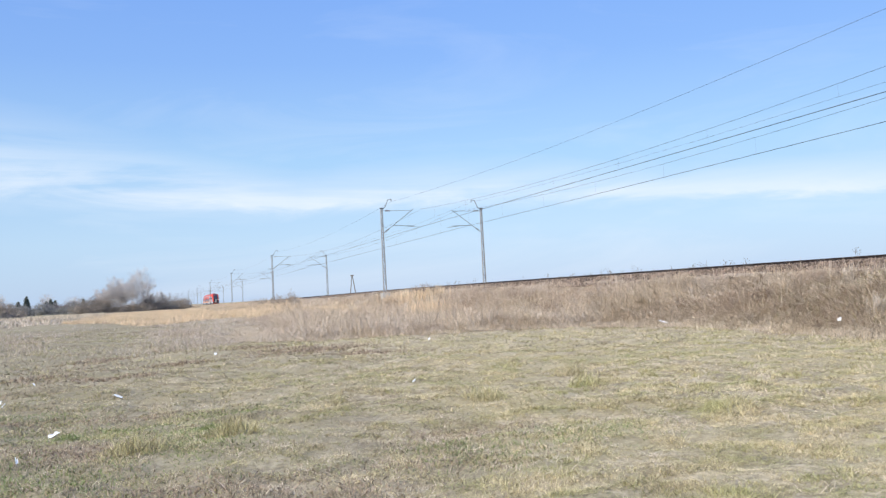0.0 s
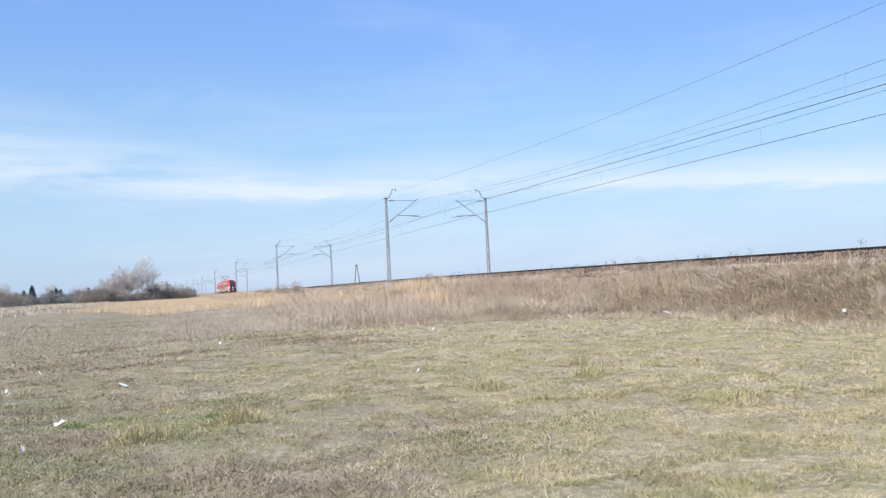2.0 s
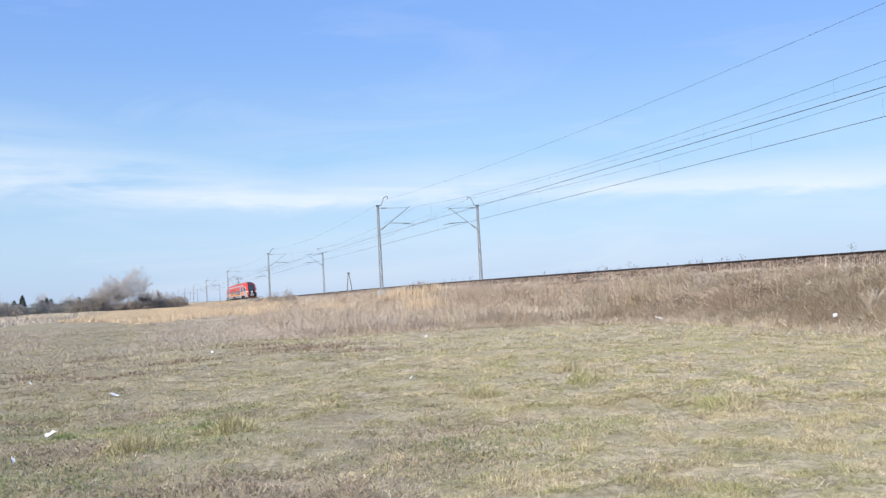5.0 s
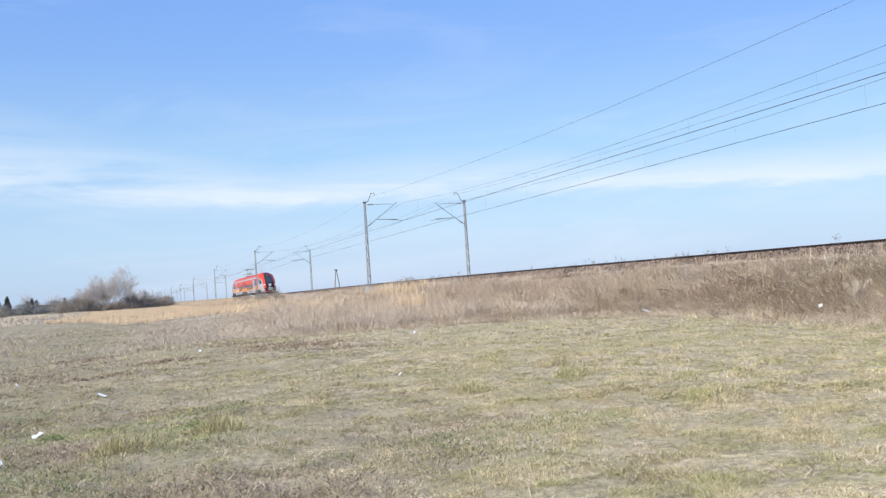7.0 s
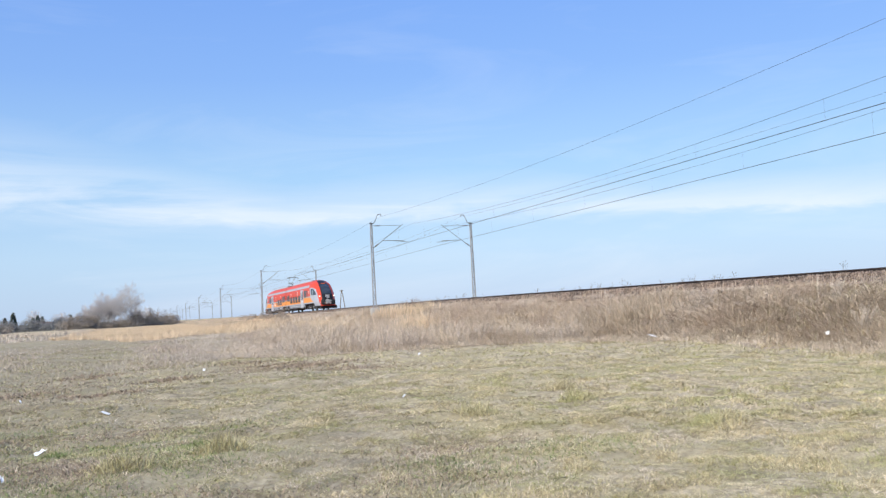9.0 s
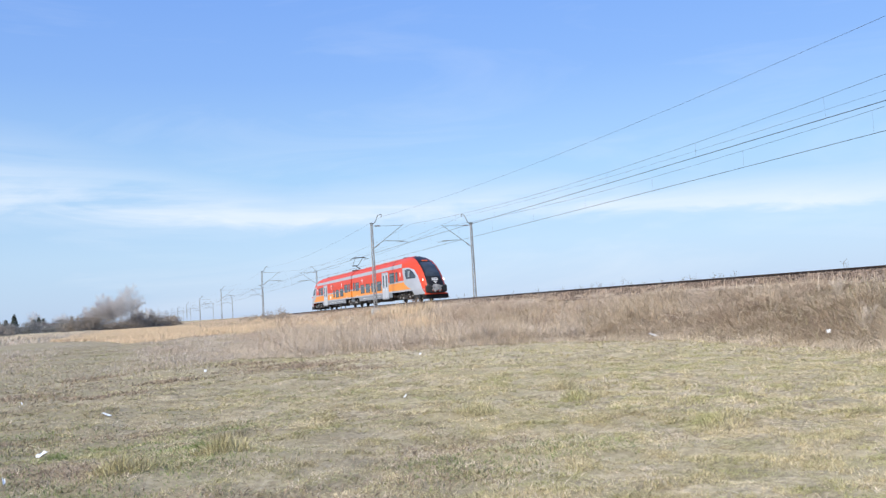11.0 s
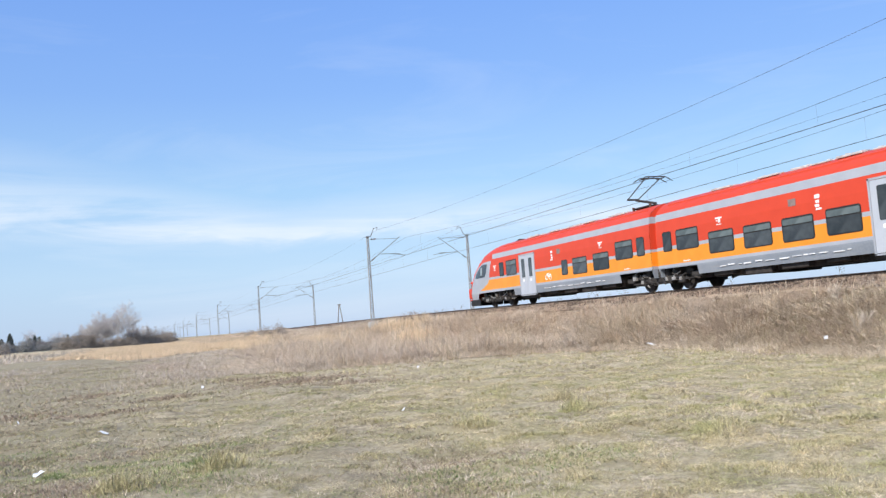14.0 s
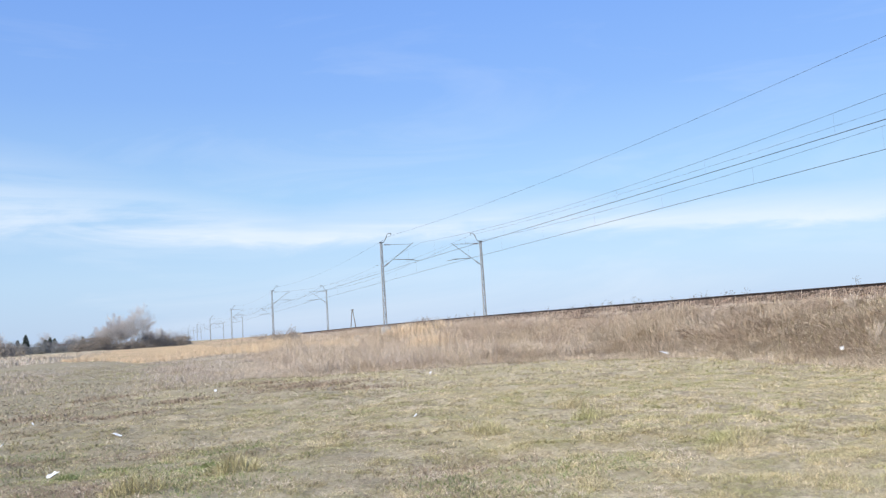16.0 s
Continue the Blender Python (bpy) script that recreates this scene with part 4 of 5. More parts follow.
# pantograph, raised, on the second car next to the joint
pan = part("pantograph", box(box(bmesh.new(), (0, 2.0, 4.12), (1.1, 1.5, 0.05)), (0, 2.0, 4.08), (0.8, 1.2, 0.1)), M_GEAR, train, "raised grey single-arm pantograph")
bm = bmesh.new()
tube(bm, (0, 1.5, 4.25), (0, 3.4, 4.7), 0.045)
tube(bm, (0.25, 1.8, 4.22), (0.12, 3.35, 4.62), 0.02)
part("lower_arm", bm, M_UNDER, pan)
bm = bmesh.new()
for s in (-1, 1):
    tube(bm, (0.3 * s, 3.42, 4.7), (0.42 * s, 1.7, 5.42), 0.024)
tube(bm, (-0.32, 3.42, 4.7), (0.32, 3.42, 4.7), 0.05)
part("upper_arm", bm, M_UNDER, pan)
bm = bmesh.new()
for dy in (-0.25, 0.25):
    tube(bm, (-0.55, 1.6 + dy, 5.5), (0.55, 1.6 + dy, 5.5), 0.03)
    for s in (-1, 1):
        tube(bm, (0.55 * s, 1.6 + dy, 5.5), (0.95 * s, 1.6 + dy, 5.3), 0.022)
for s in (-1, 1):
    tube(bm, (0.42 * s, 1.3, 5.44), (0.42 * s, 1.9, 5.44), 0.025)
part("contact_head", bm, M_UNDER, pan)
for x, y in ((-0.5, 1.3), (0.5, 1.3), (-0.5, 2.7), (0.5, 2.7)):
    part("post_insulator", tube(bmesh.new(), (x, y, 3.9), (x, y, 4.2), 0.06), M_INSUL, pan)


# ---------------- growth ----------------
def blades(n, xs, ys, zs, hmin, hmax, width, lean, segs=1, wind=(0.0, 0.0), droop=0.5):
    """n bent blades as thin triangles; returns arrays of vertices and triangles."""
    h = rng.uniform(hmin, hmax, n)
    a = rng.uniform(0, 2 * np.pi, n)
    la = rng.uniform(0, 2 * np.pi, n)
    ll = np.abs(rng.normal(0, lean, n)) * h
    dx, dy = np.cos(a) * width / 2, np.sin(a) * width / 2
    lx, ly = np.cos(la) * ll + wind[0] * h, np.sin(la) * ll + wind[1] * h
    rows = []
    for k in range(segs):
        t = k / segs
        w = (1 - 0.6 * t)
        b = t ** (1 + droop)
        cx, cy, cz = xs + lx * b, ys + ly * b, zs + h * t
        rows += [np.stack([cx - dx * w, cy - dy * w, cz], -1), np.stack([cx + dx * w, cy + dy * w, cz], -1)]
    rows.append(np.stack([xs + lx, ys + ly, zs + h * (1 - 0.15 * droop)], -1))
    v = np.stack(rows, 1)
    k = v.shape[1]
    tri = []
    for s in range(segs):
        o = 2 * s
        if s < segs - 1:
            tri += [(o, o + 1, o + 3), (o, o + 3, o + 2)]
        else:
            tri += [(o, o + 1, o + 2)]
    f = np.array(tri)[None] + (np.arange(n) * k)[:, None, None]
    return v.reshape(-1, 3), f.reshape(-1, 3)


def growth(name, label, category, sets, m):
    vs, fs, o = [], [], 0
    for v, f in sets:
        vs.append(v)
        fs.append(f + o)
        o += len(v)
    ob = new(name, quick_mesh(name, np.concatenate(vs), np.concatenate(fs), m))
    return tagged(ob, label, category, kind="stuff")


# outline of the tall growth on the plan: how far out it begins at each distance along the track
EDGE_Y = [-40, 10, 14.7, 19, 22.8, 26.6, 28.4, 29.3, 30.2, 31.2, 32.2, 45, 57, 75, 100, 200]
EDGE_X = [16.6, 16.4, 16.6, 17.4, 17.3, 16.5, 15.1, 12.3, 8.9, 6.1, 4.2, 5.4, 6.6, 8.6, 12.0, 17.0]


def edge_x(y):
    return np.interp(y, EDGE_Y, EDGE_X)


# short grass of the field, thick on the hummocks and thin over bare soil between them
def lawn(n, r0, r1, hmin, hmax, width, power=1.0, green=False, dead=False, lean=2.4):
    r = r0 + (r1 - r0) * rng.random(n) ** power
    a = np.radians(rng.uniform(-14, 58, n))
    x, y = r * np.sin(a), r * np.cos(a)
    cover = 0.4 * mottle(x, y, 0.9, 4) + 0.7 * mottle(x, y, 0.3, 9)
    bare = np.interp(mottle(x, y, 1.1, 11) + np.interp(a, [-0.1, 0.2, 0.55], [0.14, 0.08, -0.3]), [0.52, 0.76], [1.0, 0.2])
    if dead:
        p = np.interp(a, [0.12, 0.42, 0.75], [1.0, 0.42, 0.2]) * (0.1 + 1.5 * mottle(x, y, 0.7, 14) ** 1.5)
    elif green:
        p = np.interp(mottle(x, y, 0.7, 17), [0.35, 0.8], [0.08, 0.9]) * (0.3 + 0.9 * cover)
    else:
        p = np.interp(a, [-0.1, 0.4], [0.3, 1.0]) * bare * np.interp(cover, [0.3, 0.75], [0.12, 1.0])
    keep = (x < edge_x(y) + 1.6) & (rng.random(n) < p)
    x, y = x[keep], y[keep]
    z = np.maximum(field_z(x, y), np.where(x > 16.3, bank_z(x, y), -1))
    v, f = blades(len(x), x, y, z - 0.005, hmin, hmax, width, lean, 1)
    v = v.reshape(len(x), -1, 3)
    tall_here = 0.4 + 1.7 * mottle(x, y, 0.34, 23) ** 2.2
    v[:, :, 2] = z[:, None] + (v[:, :, 2] - z[:, None]) * tall_here[:, None]
    return v.reshape(-1, 3), f


growth("short_grass", "short dry yellow-green grass of the field", "grass",
       [lawn(520000, 4.5, 12, 0.008, 0.042, 0.0076), lawn(370000, 11, 22, 0.01, 0.054, 0.0135), lawn(160000, 21, 45, 0.015, 0.07, 0.028)], M_GRASS)
growth("green_grass", "yellow-green living grass among the dry field grass", "grass",
       [lawn(190000, 4.5, 12, 0.008, 0.038, 0.0078, green=True), lawn(130000, 11, 22, 0.01, 0.05, 0.0138, green=True), lawn(70000, 21, 45, 0.015, 0.06, 0.027, green=True)], M_YELLOWGREEN)
growth("dead_grass", "grey-brown dead grass matted on the ground", "dead grass",
       [lawn(300000, 4.5, 12, 0.007, 0.034, 0.0085, dead=True), lawn(210000, 11, 24, 0.01, 0.045, 0.0155, dead=True), lawn(140000, 22, 70, 0.015, 0.06, 0.033, dead=True)], M_DEAD)


def scattered(n, spots, hmin, hmax, width, lean):
    k = rng.integers(0, len(spots), n)
    s = np.array(spots)[k]
    x, y = s[:, 0] + s[:, 2] * rng.normal(0, 1, n), s[:, 1] + s[:, 3] * rng.normal(0, 1, n)
    return blades(n, x, y, field_z(x, y) - 0.005, hmin, hmax, width, lean, 2)


growth("brown_stubble", "dark brown dead stubble on bare soil", "stubble",
       [scattered(7000, [(4.8, 25.2, 1.1, 1.1), (3.6, 24.6, 0.8, 0.9), (5.6, 25.6, 0.7, 0.8), (-2.6, 27.0, 1.8, 1.6), (-4.4, 31.5, 2.0, 2.0), (-1.4, 24.0, 1.4, 1.2), (-6.0, 38.0, 2.5, 3.0)],
                  0.01, 0.055, 0.025, 2.2),
        scattered(15000, [(-1.2, 8.0, 0.6, 0.4), (-0.2, 7.0, 0.6, 0.3), (-1.9, 10.8, 0.6, 0.4), (-0.8, 10.2, 0.5, 0.3), (0.6, 7.4, 0.5, 0.3), (1.4, 6.6, 0.6, 0.3), (-0.6, 9.6, 0.5, 0.3), (2.6, 7.6, 0.5, 0.3), (-1.8, 13.5, 0.6, 0.3), (0.2, 13.0, 0.6, 0.3), (-2.5, 18.0, 0.8, 0.4), (3.4, 9.0, 0.5, 0.3)],
                  0.015, 0.06, 0.011, 1.8),
        scattered(4200, [(3.6, 29.3, 0.55, 0.35), (4.3, 27.4, 0.6, 0.3), (5.0, 25.4, 0.75, 0.3), (4.6, 24.4, 0.7, 0.25), (5.8, 23.0, 0.5, 0.25), (-1.2, 27.6, 0.5, 0.6), (0.9, 23.6, 0.4, 0.3), (-2.3, 21.2, 0.5, 0.5), (-0.6, 20.0, 0.5, 0.3)],
                  0.03, 0.1, 0.03, 1.3)], M_STUBBLE)


growth("green_shoots", "patches of fresh green grass between dead grass", "grass",
       [scattered(21000, [(-1.5, 8.9, 0.5, 0.4), (-1.9, 9.8, 0.5, 0.4), (0.4, 10.6, 0.4, 0.3), (0.5, 9.5, 0.4, 0.4), (4.4, 8.2, 0.6, 0.4), (2.9, 7.9, 0.4, 0.4), (3.0, 16.0, 1.0, 0.8), (-1.6, 14.2, 0.6, 0.5), (5.5, 20.5, 1.6, 0.9), (9.0, 15.0, 1.5, 1.0), (-2.3, 9.6, 0.6, 0.6), (-2.0, 12.4, 0.8, 0.6), (-1.7, 7.9, 0.5, 0.4), (-1.2, 7.0, 0.5, 0.4), (-2.6, 11.0, 0.6, 0.6), (-0.8, 8.2, 0.5, 0.4), (1.2, 12.6, 0.6, 0.4), (-0.4, 11.6, 0.6, 0.3)],
                  0.01, 0.06, 0.009, 1.4)], M_GREEN)


def clump(cx, cy, n, r, hmin, hmax, width, lean=0.55):
    a, d = rng.uniform(0, 6.283, n), r * np.sqrt(rng.random(n))
    x, y = cx + d * np.cos(a), cy + d * np.sin(a)
    v, f = blades(n, x, y, field_z(x, y) - 0.01, hmin, hmax, width, lean, 3)
    v = v.reshape(n, -1, 3)
    z0 = field_z(x, y)[:, None]
    v[:, :, 2] = z0 + (v[:, :, 2] - z0) * (1.1 - 0.8 * (d / r) ** 1.5)[:, None]
    return v.reshape(-1, 3), f


for x, y, m, lab in ((0.95, 10.1, M_TUFT, "tuft of long dry yellow grass"), (-0.1, 9.4, M_TUFT, "tuft of long dry yellow grass"), (6.5, 11.6, M_GRASS, "tuft of long dry yellow grass"),
                     (7.1, 13.3, M_GRASS, "tuft of long dry yellow grass"), (4.6, 11.2, M_GRASS, "tuft of long dry yellow grass"), (6.7, 8.4, M_GRASS, "tuft of long dry yellow grass"),
                     (-0.9, 11.3, M_GREEN, "small tuft of fresh green grass"), (0.75, 10.8, M_GREEN, "small tuft of fresh green grass")):
    v, f = clump(x, y, 460, 0.34, 0.1, 0.3, 0.008, 0.8) if m is not M_GREEN else clump(x, y, 260, 0.18, 0.06, 0.15, 0.008, 0.8)
    tuft = new("grass_tuft", quick_mesh("grass_tuft", v, f, m))
    tagged(tuft, lab, "grass tuft", "grass tufts")


def small_tufts(n, r0, r1, size, per, width):
    r = r0 + (r1 - r0) * rng.random(n)
    a = np.radians(rng.uniform(-12, 60, n))
    cx, cy = r * np.sin(a), r * np.cos(a)
    ok = (cx < edge_x(cy) - 0.3) & (rng.random(n) < 1.5 * mottle(cx, cy, 2.4, 27) * np.interp(a, [-0.1, 0.5], [0.5, 1.0]))
    cx, cy = np.repeat(cx[ok], per), np.repeat(cy[ok], per)
    k = len(cx)
    x, y = cx + rng.normal(0, size, k), cy + rng.normal(0, size, k)
    return blades(k, x, y, field_z(x, y) - 0.005, 0.015, 0.07, width, 2.6, 2)


growth("straw_tufts", "many small pale straw tufts over the field", "dry grass",
       [small_tufts(700, 5, 14, 0.08, 32, 0.0068), small_tufts(900, 13, 30, 0.12, 26, 0.0115)], M_PALE)


# tall dry growth on the bank and in the belt before it
def tall(n, y0, y1, hmin, hmax, width, power=1.3, x1=21.45, lean=0.35, segs=2, seed=30):
    y = y0 + (y1 - y0) * rng.random(n) ** power
    e = edge_x(y + rng.normal(0, 0.5, n) + 0.7 * np.sin(y * 5.0)) + 0.4 * np.sin(y * 2.3)
    x = e + (x1 - e) * rng.random(n) ** 0.9 - np.abs(rng.normal(0, 0.5, n)) * (rng.random(n) < 0.35)
    keep = rng.random(n) < 0.22 + 1.1 * mottle(x, y, 0.9, seed)
    x, y = x[keep], y[keep]
    z = np.maximum(bank_z(x, y), field_z(x, y)) - 0.02
    size = (0.35 + 0.9 * rng.random(len(x)) ** 1.5) * (0.38 + 1.05 * mottle(x, y, 1.5, seed + 5)) * np.interp(x - edge_x(y), [0, 3.0], [0.35, 1.0]) * np.interp(x, [19.0, 20.2, 21.0, 21.6], [1.0, 0.75, 0.4, 0.2])
    v, f = blades(len(x), x, y, z, hmin, hmax, width, lean, segs, wind=(-0.12, -0.05))
    k = len(v) // max(1, len(x))
    v = v.reshape(len(x), k, 3)
    v[:, :, 2] = z[:, None] + (v[:, :, 2] - z[:, None]) * size[:, None]
    # each tussock leans its own way
    lean_x, lean_y = lumps(x, y, 0.8, 41) - 0.5, lumps(x, y, 0.8, 43) - 0.5
    up = v[:, :, 2] - z[:, None]
    v[:, :, 0] += 0.9 * up * lean_x[:, None]
    v[:, :, 1] += 1.3 * up * lean_y[:, None]
    return v.reshape(-1, 3), f


def fringe(n):
    """Low pale grass that softens the foot of the growth."""
    y = 9 + 42 * rng.random(n) ** 1.2
    x = edge_x(y) + rng.normal(0.1, 0.55, n)
    z = np.maximum(field_z(x, y), np.where(x > 16.3, bank_z(x, y), -1))
    return blades(n, x, y, z - 0.01, 0.06, 0.28, 0.011, 1.2, 2)


growth("tall_dry_grass", "tall dry straw-coloured grass on the embankment", "dry grass",
       [tall(90000, 13, 34, 0.25, 0.85, 0.012, lean=0.8), tall(110000, 28, 75, 0.3, 0.95, 0.0135, lean=0.75), tall(36000, 70, 190, 0.3, 0.85, 0.03)], M_STRAW)
growth("grey_dry_grass", "greyish withered grass among the straw on the embankment", "dry grass",
       [tall(48000, 13, 34, 0.2, 0.75, 0.013, lean=1.0, seed=50), tall(75000, 28, 75, 0.25, 0.8, 0.0135, lean=0.95, seed=50)], M_GREYSTRAW)
growth("brown_brush", "tangled brown bramble stems on the embankment", "brush",
       [tall(6000, 13, 40, 0.3, 0.9, 0.014, lean=1.6, seed=60), tall(1200, 13, 40, 0.4, 1.0, 0.022, lean=1.7, seed=60), tall(9000, 35, 90, 0.3, 0.8, 0.018, lean=1.0, seed=60)], M_BRUSH)
growth("fallen_straw", "pale fallen grass stems tangled over the bank", "dry grass",
       [tall(80000, 13, 45, 0.25, 0.7, 0.013, lean=1.9), tall(16000, 40, 90, 0.3, 0.8, 0.02, lean=1.5), fringe(26000), tall(6000, 13, 40, 0.4, 1.05, 0.022, lean=1.9),
        tall(1300, 13, 32, 0.6, 1.2, 0.016, x1=20.0, lean=1.5, segs=4, seed=70)], M_PALE)


def stalks(n, seed):
    """Thin stems that stand at the top of the slope, before the ballast."""
    y = 11 + 80 * rng.random(n) ** 1.25
    x = 20.0 + 2.0 * rng.random(n) ** 1.2
    keep = rng.random(n) < np.interp(mottle(x * 0.6, y, 2.2, seed), [0.3, 0.75], [0.05, 1.0]) * np.interp(y, [16, 30, 40], [0.25, 0.75, 1.0])
    x, y = x[keep], y[keep]
    z = np.where(x < 21.75, bank_z(x, y), np.interp(x, [21.75, 22.35], [1.62, 1.93]) + grade(y))
    return blades(len(x), x, y, z - 0.03, 0.15, 0.55, 0.011, 0.22, 2)


growth("standing_stalks", "thin withered stalks standing along the track shoulder", "dry stalks", [stalks(20000, 80)], M_GREYSTRAW)
growth("straw_stalks", "thin straw-coloured stalks standing along the track shoulder", "dry stalks", [stalks(11000, 84)], M_STRAW)


# dark bramble clumps and single tall stems on the slope
br = random.Random(5)
for x, y, w in ((18.9, 21.9, 0.4), (19.4, 17.5, 0.35), (18.6, 25.5, 0.4), (19.2, 29.0, 0.7), (19.6, 33.0, 0.8), (18.8, 37.5, 0.8), (19.9, 42.0, 0.9), (19.0, 47.0, 0.9), (19.6, 53.0, 1.0)):
    n = 260
    th, up, rad = rng.uniform(0, 6.283, n), rng.random(n), rng.random(n) ** 0.5
    c = np.stack([w * rad * np.cos(th), 1.3 * w * rad * np.sin(th), 0.55 * rad * up], -1)
    d = rng.normal(0, 1, (n, 3)) * np.array([0.7, 0.9, 0.5]) + np.array([-0.2, -0.3, 0.25])
    d *= (rng.uniform(0.15, 0.5, n) / np.linalg.norm(d, axis=1))[:, None]
    s = np.cross(d, rng.normal(0, 1, (n, 3)))
    s *= 0.009 / np.linalg.norm(s, axis=1)[:, None]
    bramble = new("bramble", quick_mesh("bramble", np.stack([c - s, c + s, c + d], 1).reshape(-1, 3), np.arange(3 * n).reshape(-1, 3), M_BRAMBLE))
    bramble.matrix_basis = pose(x, y, float(bank_z(x, y)) + 0.02)
    tagged(bramble, "tangled dark leafless bramble on the embankment slope", "bramble", "brambles")
def bank_green(n):
    x, y = 19.2 + rng.normal(0, 0.8, n), 17.0 + rng.normal(0, 2.2, n)
    return blades(n, x, y, bank_z(x, y), 0.2, 0.5, 0.011, 0.9, 2)


growth("bank_green", "green grass showing through on the embankment", "grass",
       [bank_green(1500)], M_YELLOWGREEN)


# golden clumps of reed among the bank growth
def golden(n, spots):
    s = np.array(spots)[rng.integers(0, len(spots), n)]
    x, y = s[:, 0] + s[:, 2] * rng.normal(0, 1, n), s[:, 1] + s[:, 3] * rng.normal(0, 1, n)
    x = np.minimum(x, 21.3)
    return blades(n, x, y, np.maximum(bank_z(x, y), field_z(x, y)) - 0.02, 0.4, 1.0, 0.03, 0.25, 3)


growth("golden_reeds", "golden clumps of dry reed on the embankment", "reeds",
       [golden(5200, [(20.2, 66, 0.5, 3.0), (20.0, 60, 0.5, 2.0), (16.5, 78, 0.8, 3.0), (15.5, 70, 0.8, 3.0), (12.5, 92, 1.0, 4.0), (10.5, 78, 1.0, 3.0), (17.5, 52, 0.5, 1.6)])], M_REED)


# reed field and rough growth far off
def patch(n, x0, x1, y0, y1, hmin, hmax, width, lean=0.15):
    x, y = rng.uniform(x0, x1, n), rng.uniform(y0, y1, n)
    return blades(n, x, y, field_z(x, y) - 0.02, hmin, hmax, width, lean, 2)


def rough(n, seed, hmin, hmax, width, lean, sharp=1.6):
    """Patches of one kind of grass over the hummocky ground."""
    y = 29 + 68 * rng.random(n) ** 1.4
    x = -0.2 * y - 4 + (edge_x(y) + 4 + 0.2 * y) * rng.random(n)
    m = mottle(x, y, 5.0, seed)
    keep = rng.random(n) < 1.2 * m ** sharp * np.clip((y - 28) / np.interp(lumps(x, y, 3, 71), [0.2, 0.8], [4, 22]), 0, 1)
    x, y, m = x[keep], y[keep], m[keep]
    z = field_z(x, y) - 0.02
    v, f = blades(len(x), x, y, z, hmin, hmax, width, lean, 1)
    v = v.reshape(len(x), -1, 3)
    v[:, :, 2] = z[:, None] + (v[:, :, 2] - z[:, None]) * (0.4 + 1.2 * m)[:, None]
    return v.reshape(-1, 3), f


growth("rough_dead_grass", "brown dead grass on rough hummocks", "dead grass", [rough(110000, 61, 0.02, 0.09, 0.027, 1.9)], M_DEAD)
growth("rough_green_grass", "dull green grass on rough hummocks", "grass", [rough(100000, 64, 0.02, 0.08, 0.027, 1.9)], M_YELLOWGREEN)
growth("rough_pale_grass", "pale dry grass on rough hummocks", "dry grass", [rough(40000, 67, 0.05, 0.2, 0.02, 1.4, 2.2)], M_GREYSTRAW)


def lowbelt(n):
    y = rng.uniform(31, 82, n)
    x0 = y * 0.03 - 1.5
    x = x0 + (edge_x(y) + 1 - x0) * rng.random(n) ** 0.7 + rng.normal(0, 0.6, n)
    keep = rng.random(n) < mottle(x, y, 4.0, 90) + 0.1
    x, y = x[keep], y[keep]
    return blades(len(x), x, y, field_z(x, y) - 0.02, 0.08, 0.34, 0.013, 0.9, 2)


def reeds(n):
    y = 70 + 190 * rng.random(n) ** 1.5
    x = -7 + (18.5 + 7) * rng.random(n) - (y - 76) * 0.03
    keep = y > 72 + np.abs(x - 2.0) * 1.7
    x, y = x[keep], y[keep]
    return blades(len(x), x, y, field_z(x, y) - 0.02, 0.22, 0.42, 0.06, 0.5, 1)


growth("reed_bed", "bed of pale tan reeds at the far side of the field", "reeds", [reeds(190000)], M_REED)
def far_bank(n, y0, y1, hmin, hmax, width):
    y = rng.uniform(y0, y1, n)
    x = 13 + 8.7 * rng.random(n)
    return blades(n, x, y, np.maximum(bank_z(x, y), field_z(x, y)) - 0.02, hmin, hmax, width, 0.3, 2)


growth("pale_far_reeds", "pale dry reeds before the far hedge", "reeds", [patch(20000, -36, -9, 150, 240, 0.4, 0.8, 0.06, 0.4)], M_PALE)
growth("far_bank_grass", "dry grass along the far embankment", "dry grass", [far_bank(26000, 150, 420, 0.3, 0.75, 0.08)], M_STRAW)
growth("far_bank_reeds", "pale tan reeds along the far embankment", "reeds", [far_bank(16000, 120, 420, 0.3, 0.7, 0.08)], M_REED)
growth("rough_grass", "rough greyish dry grass in the middle distance", "dry grass",
       [patch(22000, -24, 7, 34, 95, 0.02, 0.08, 0.03, 2.2), lowbelt(36000), patch(5000, -18, -4, 34, 60, 0.1, 0.35, 0.02, 0.9), patch(9000, -40, -6, 95, 240, 0.2, 0.6, 0.09, 0.4)], M_GREYSTRAW)


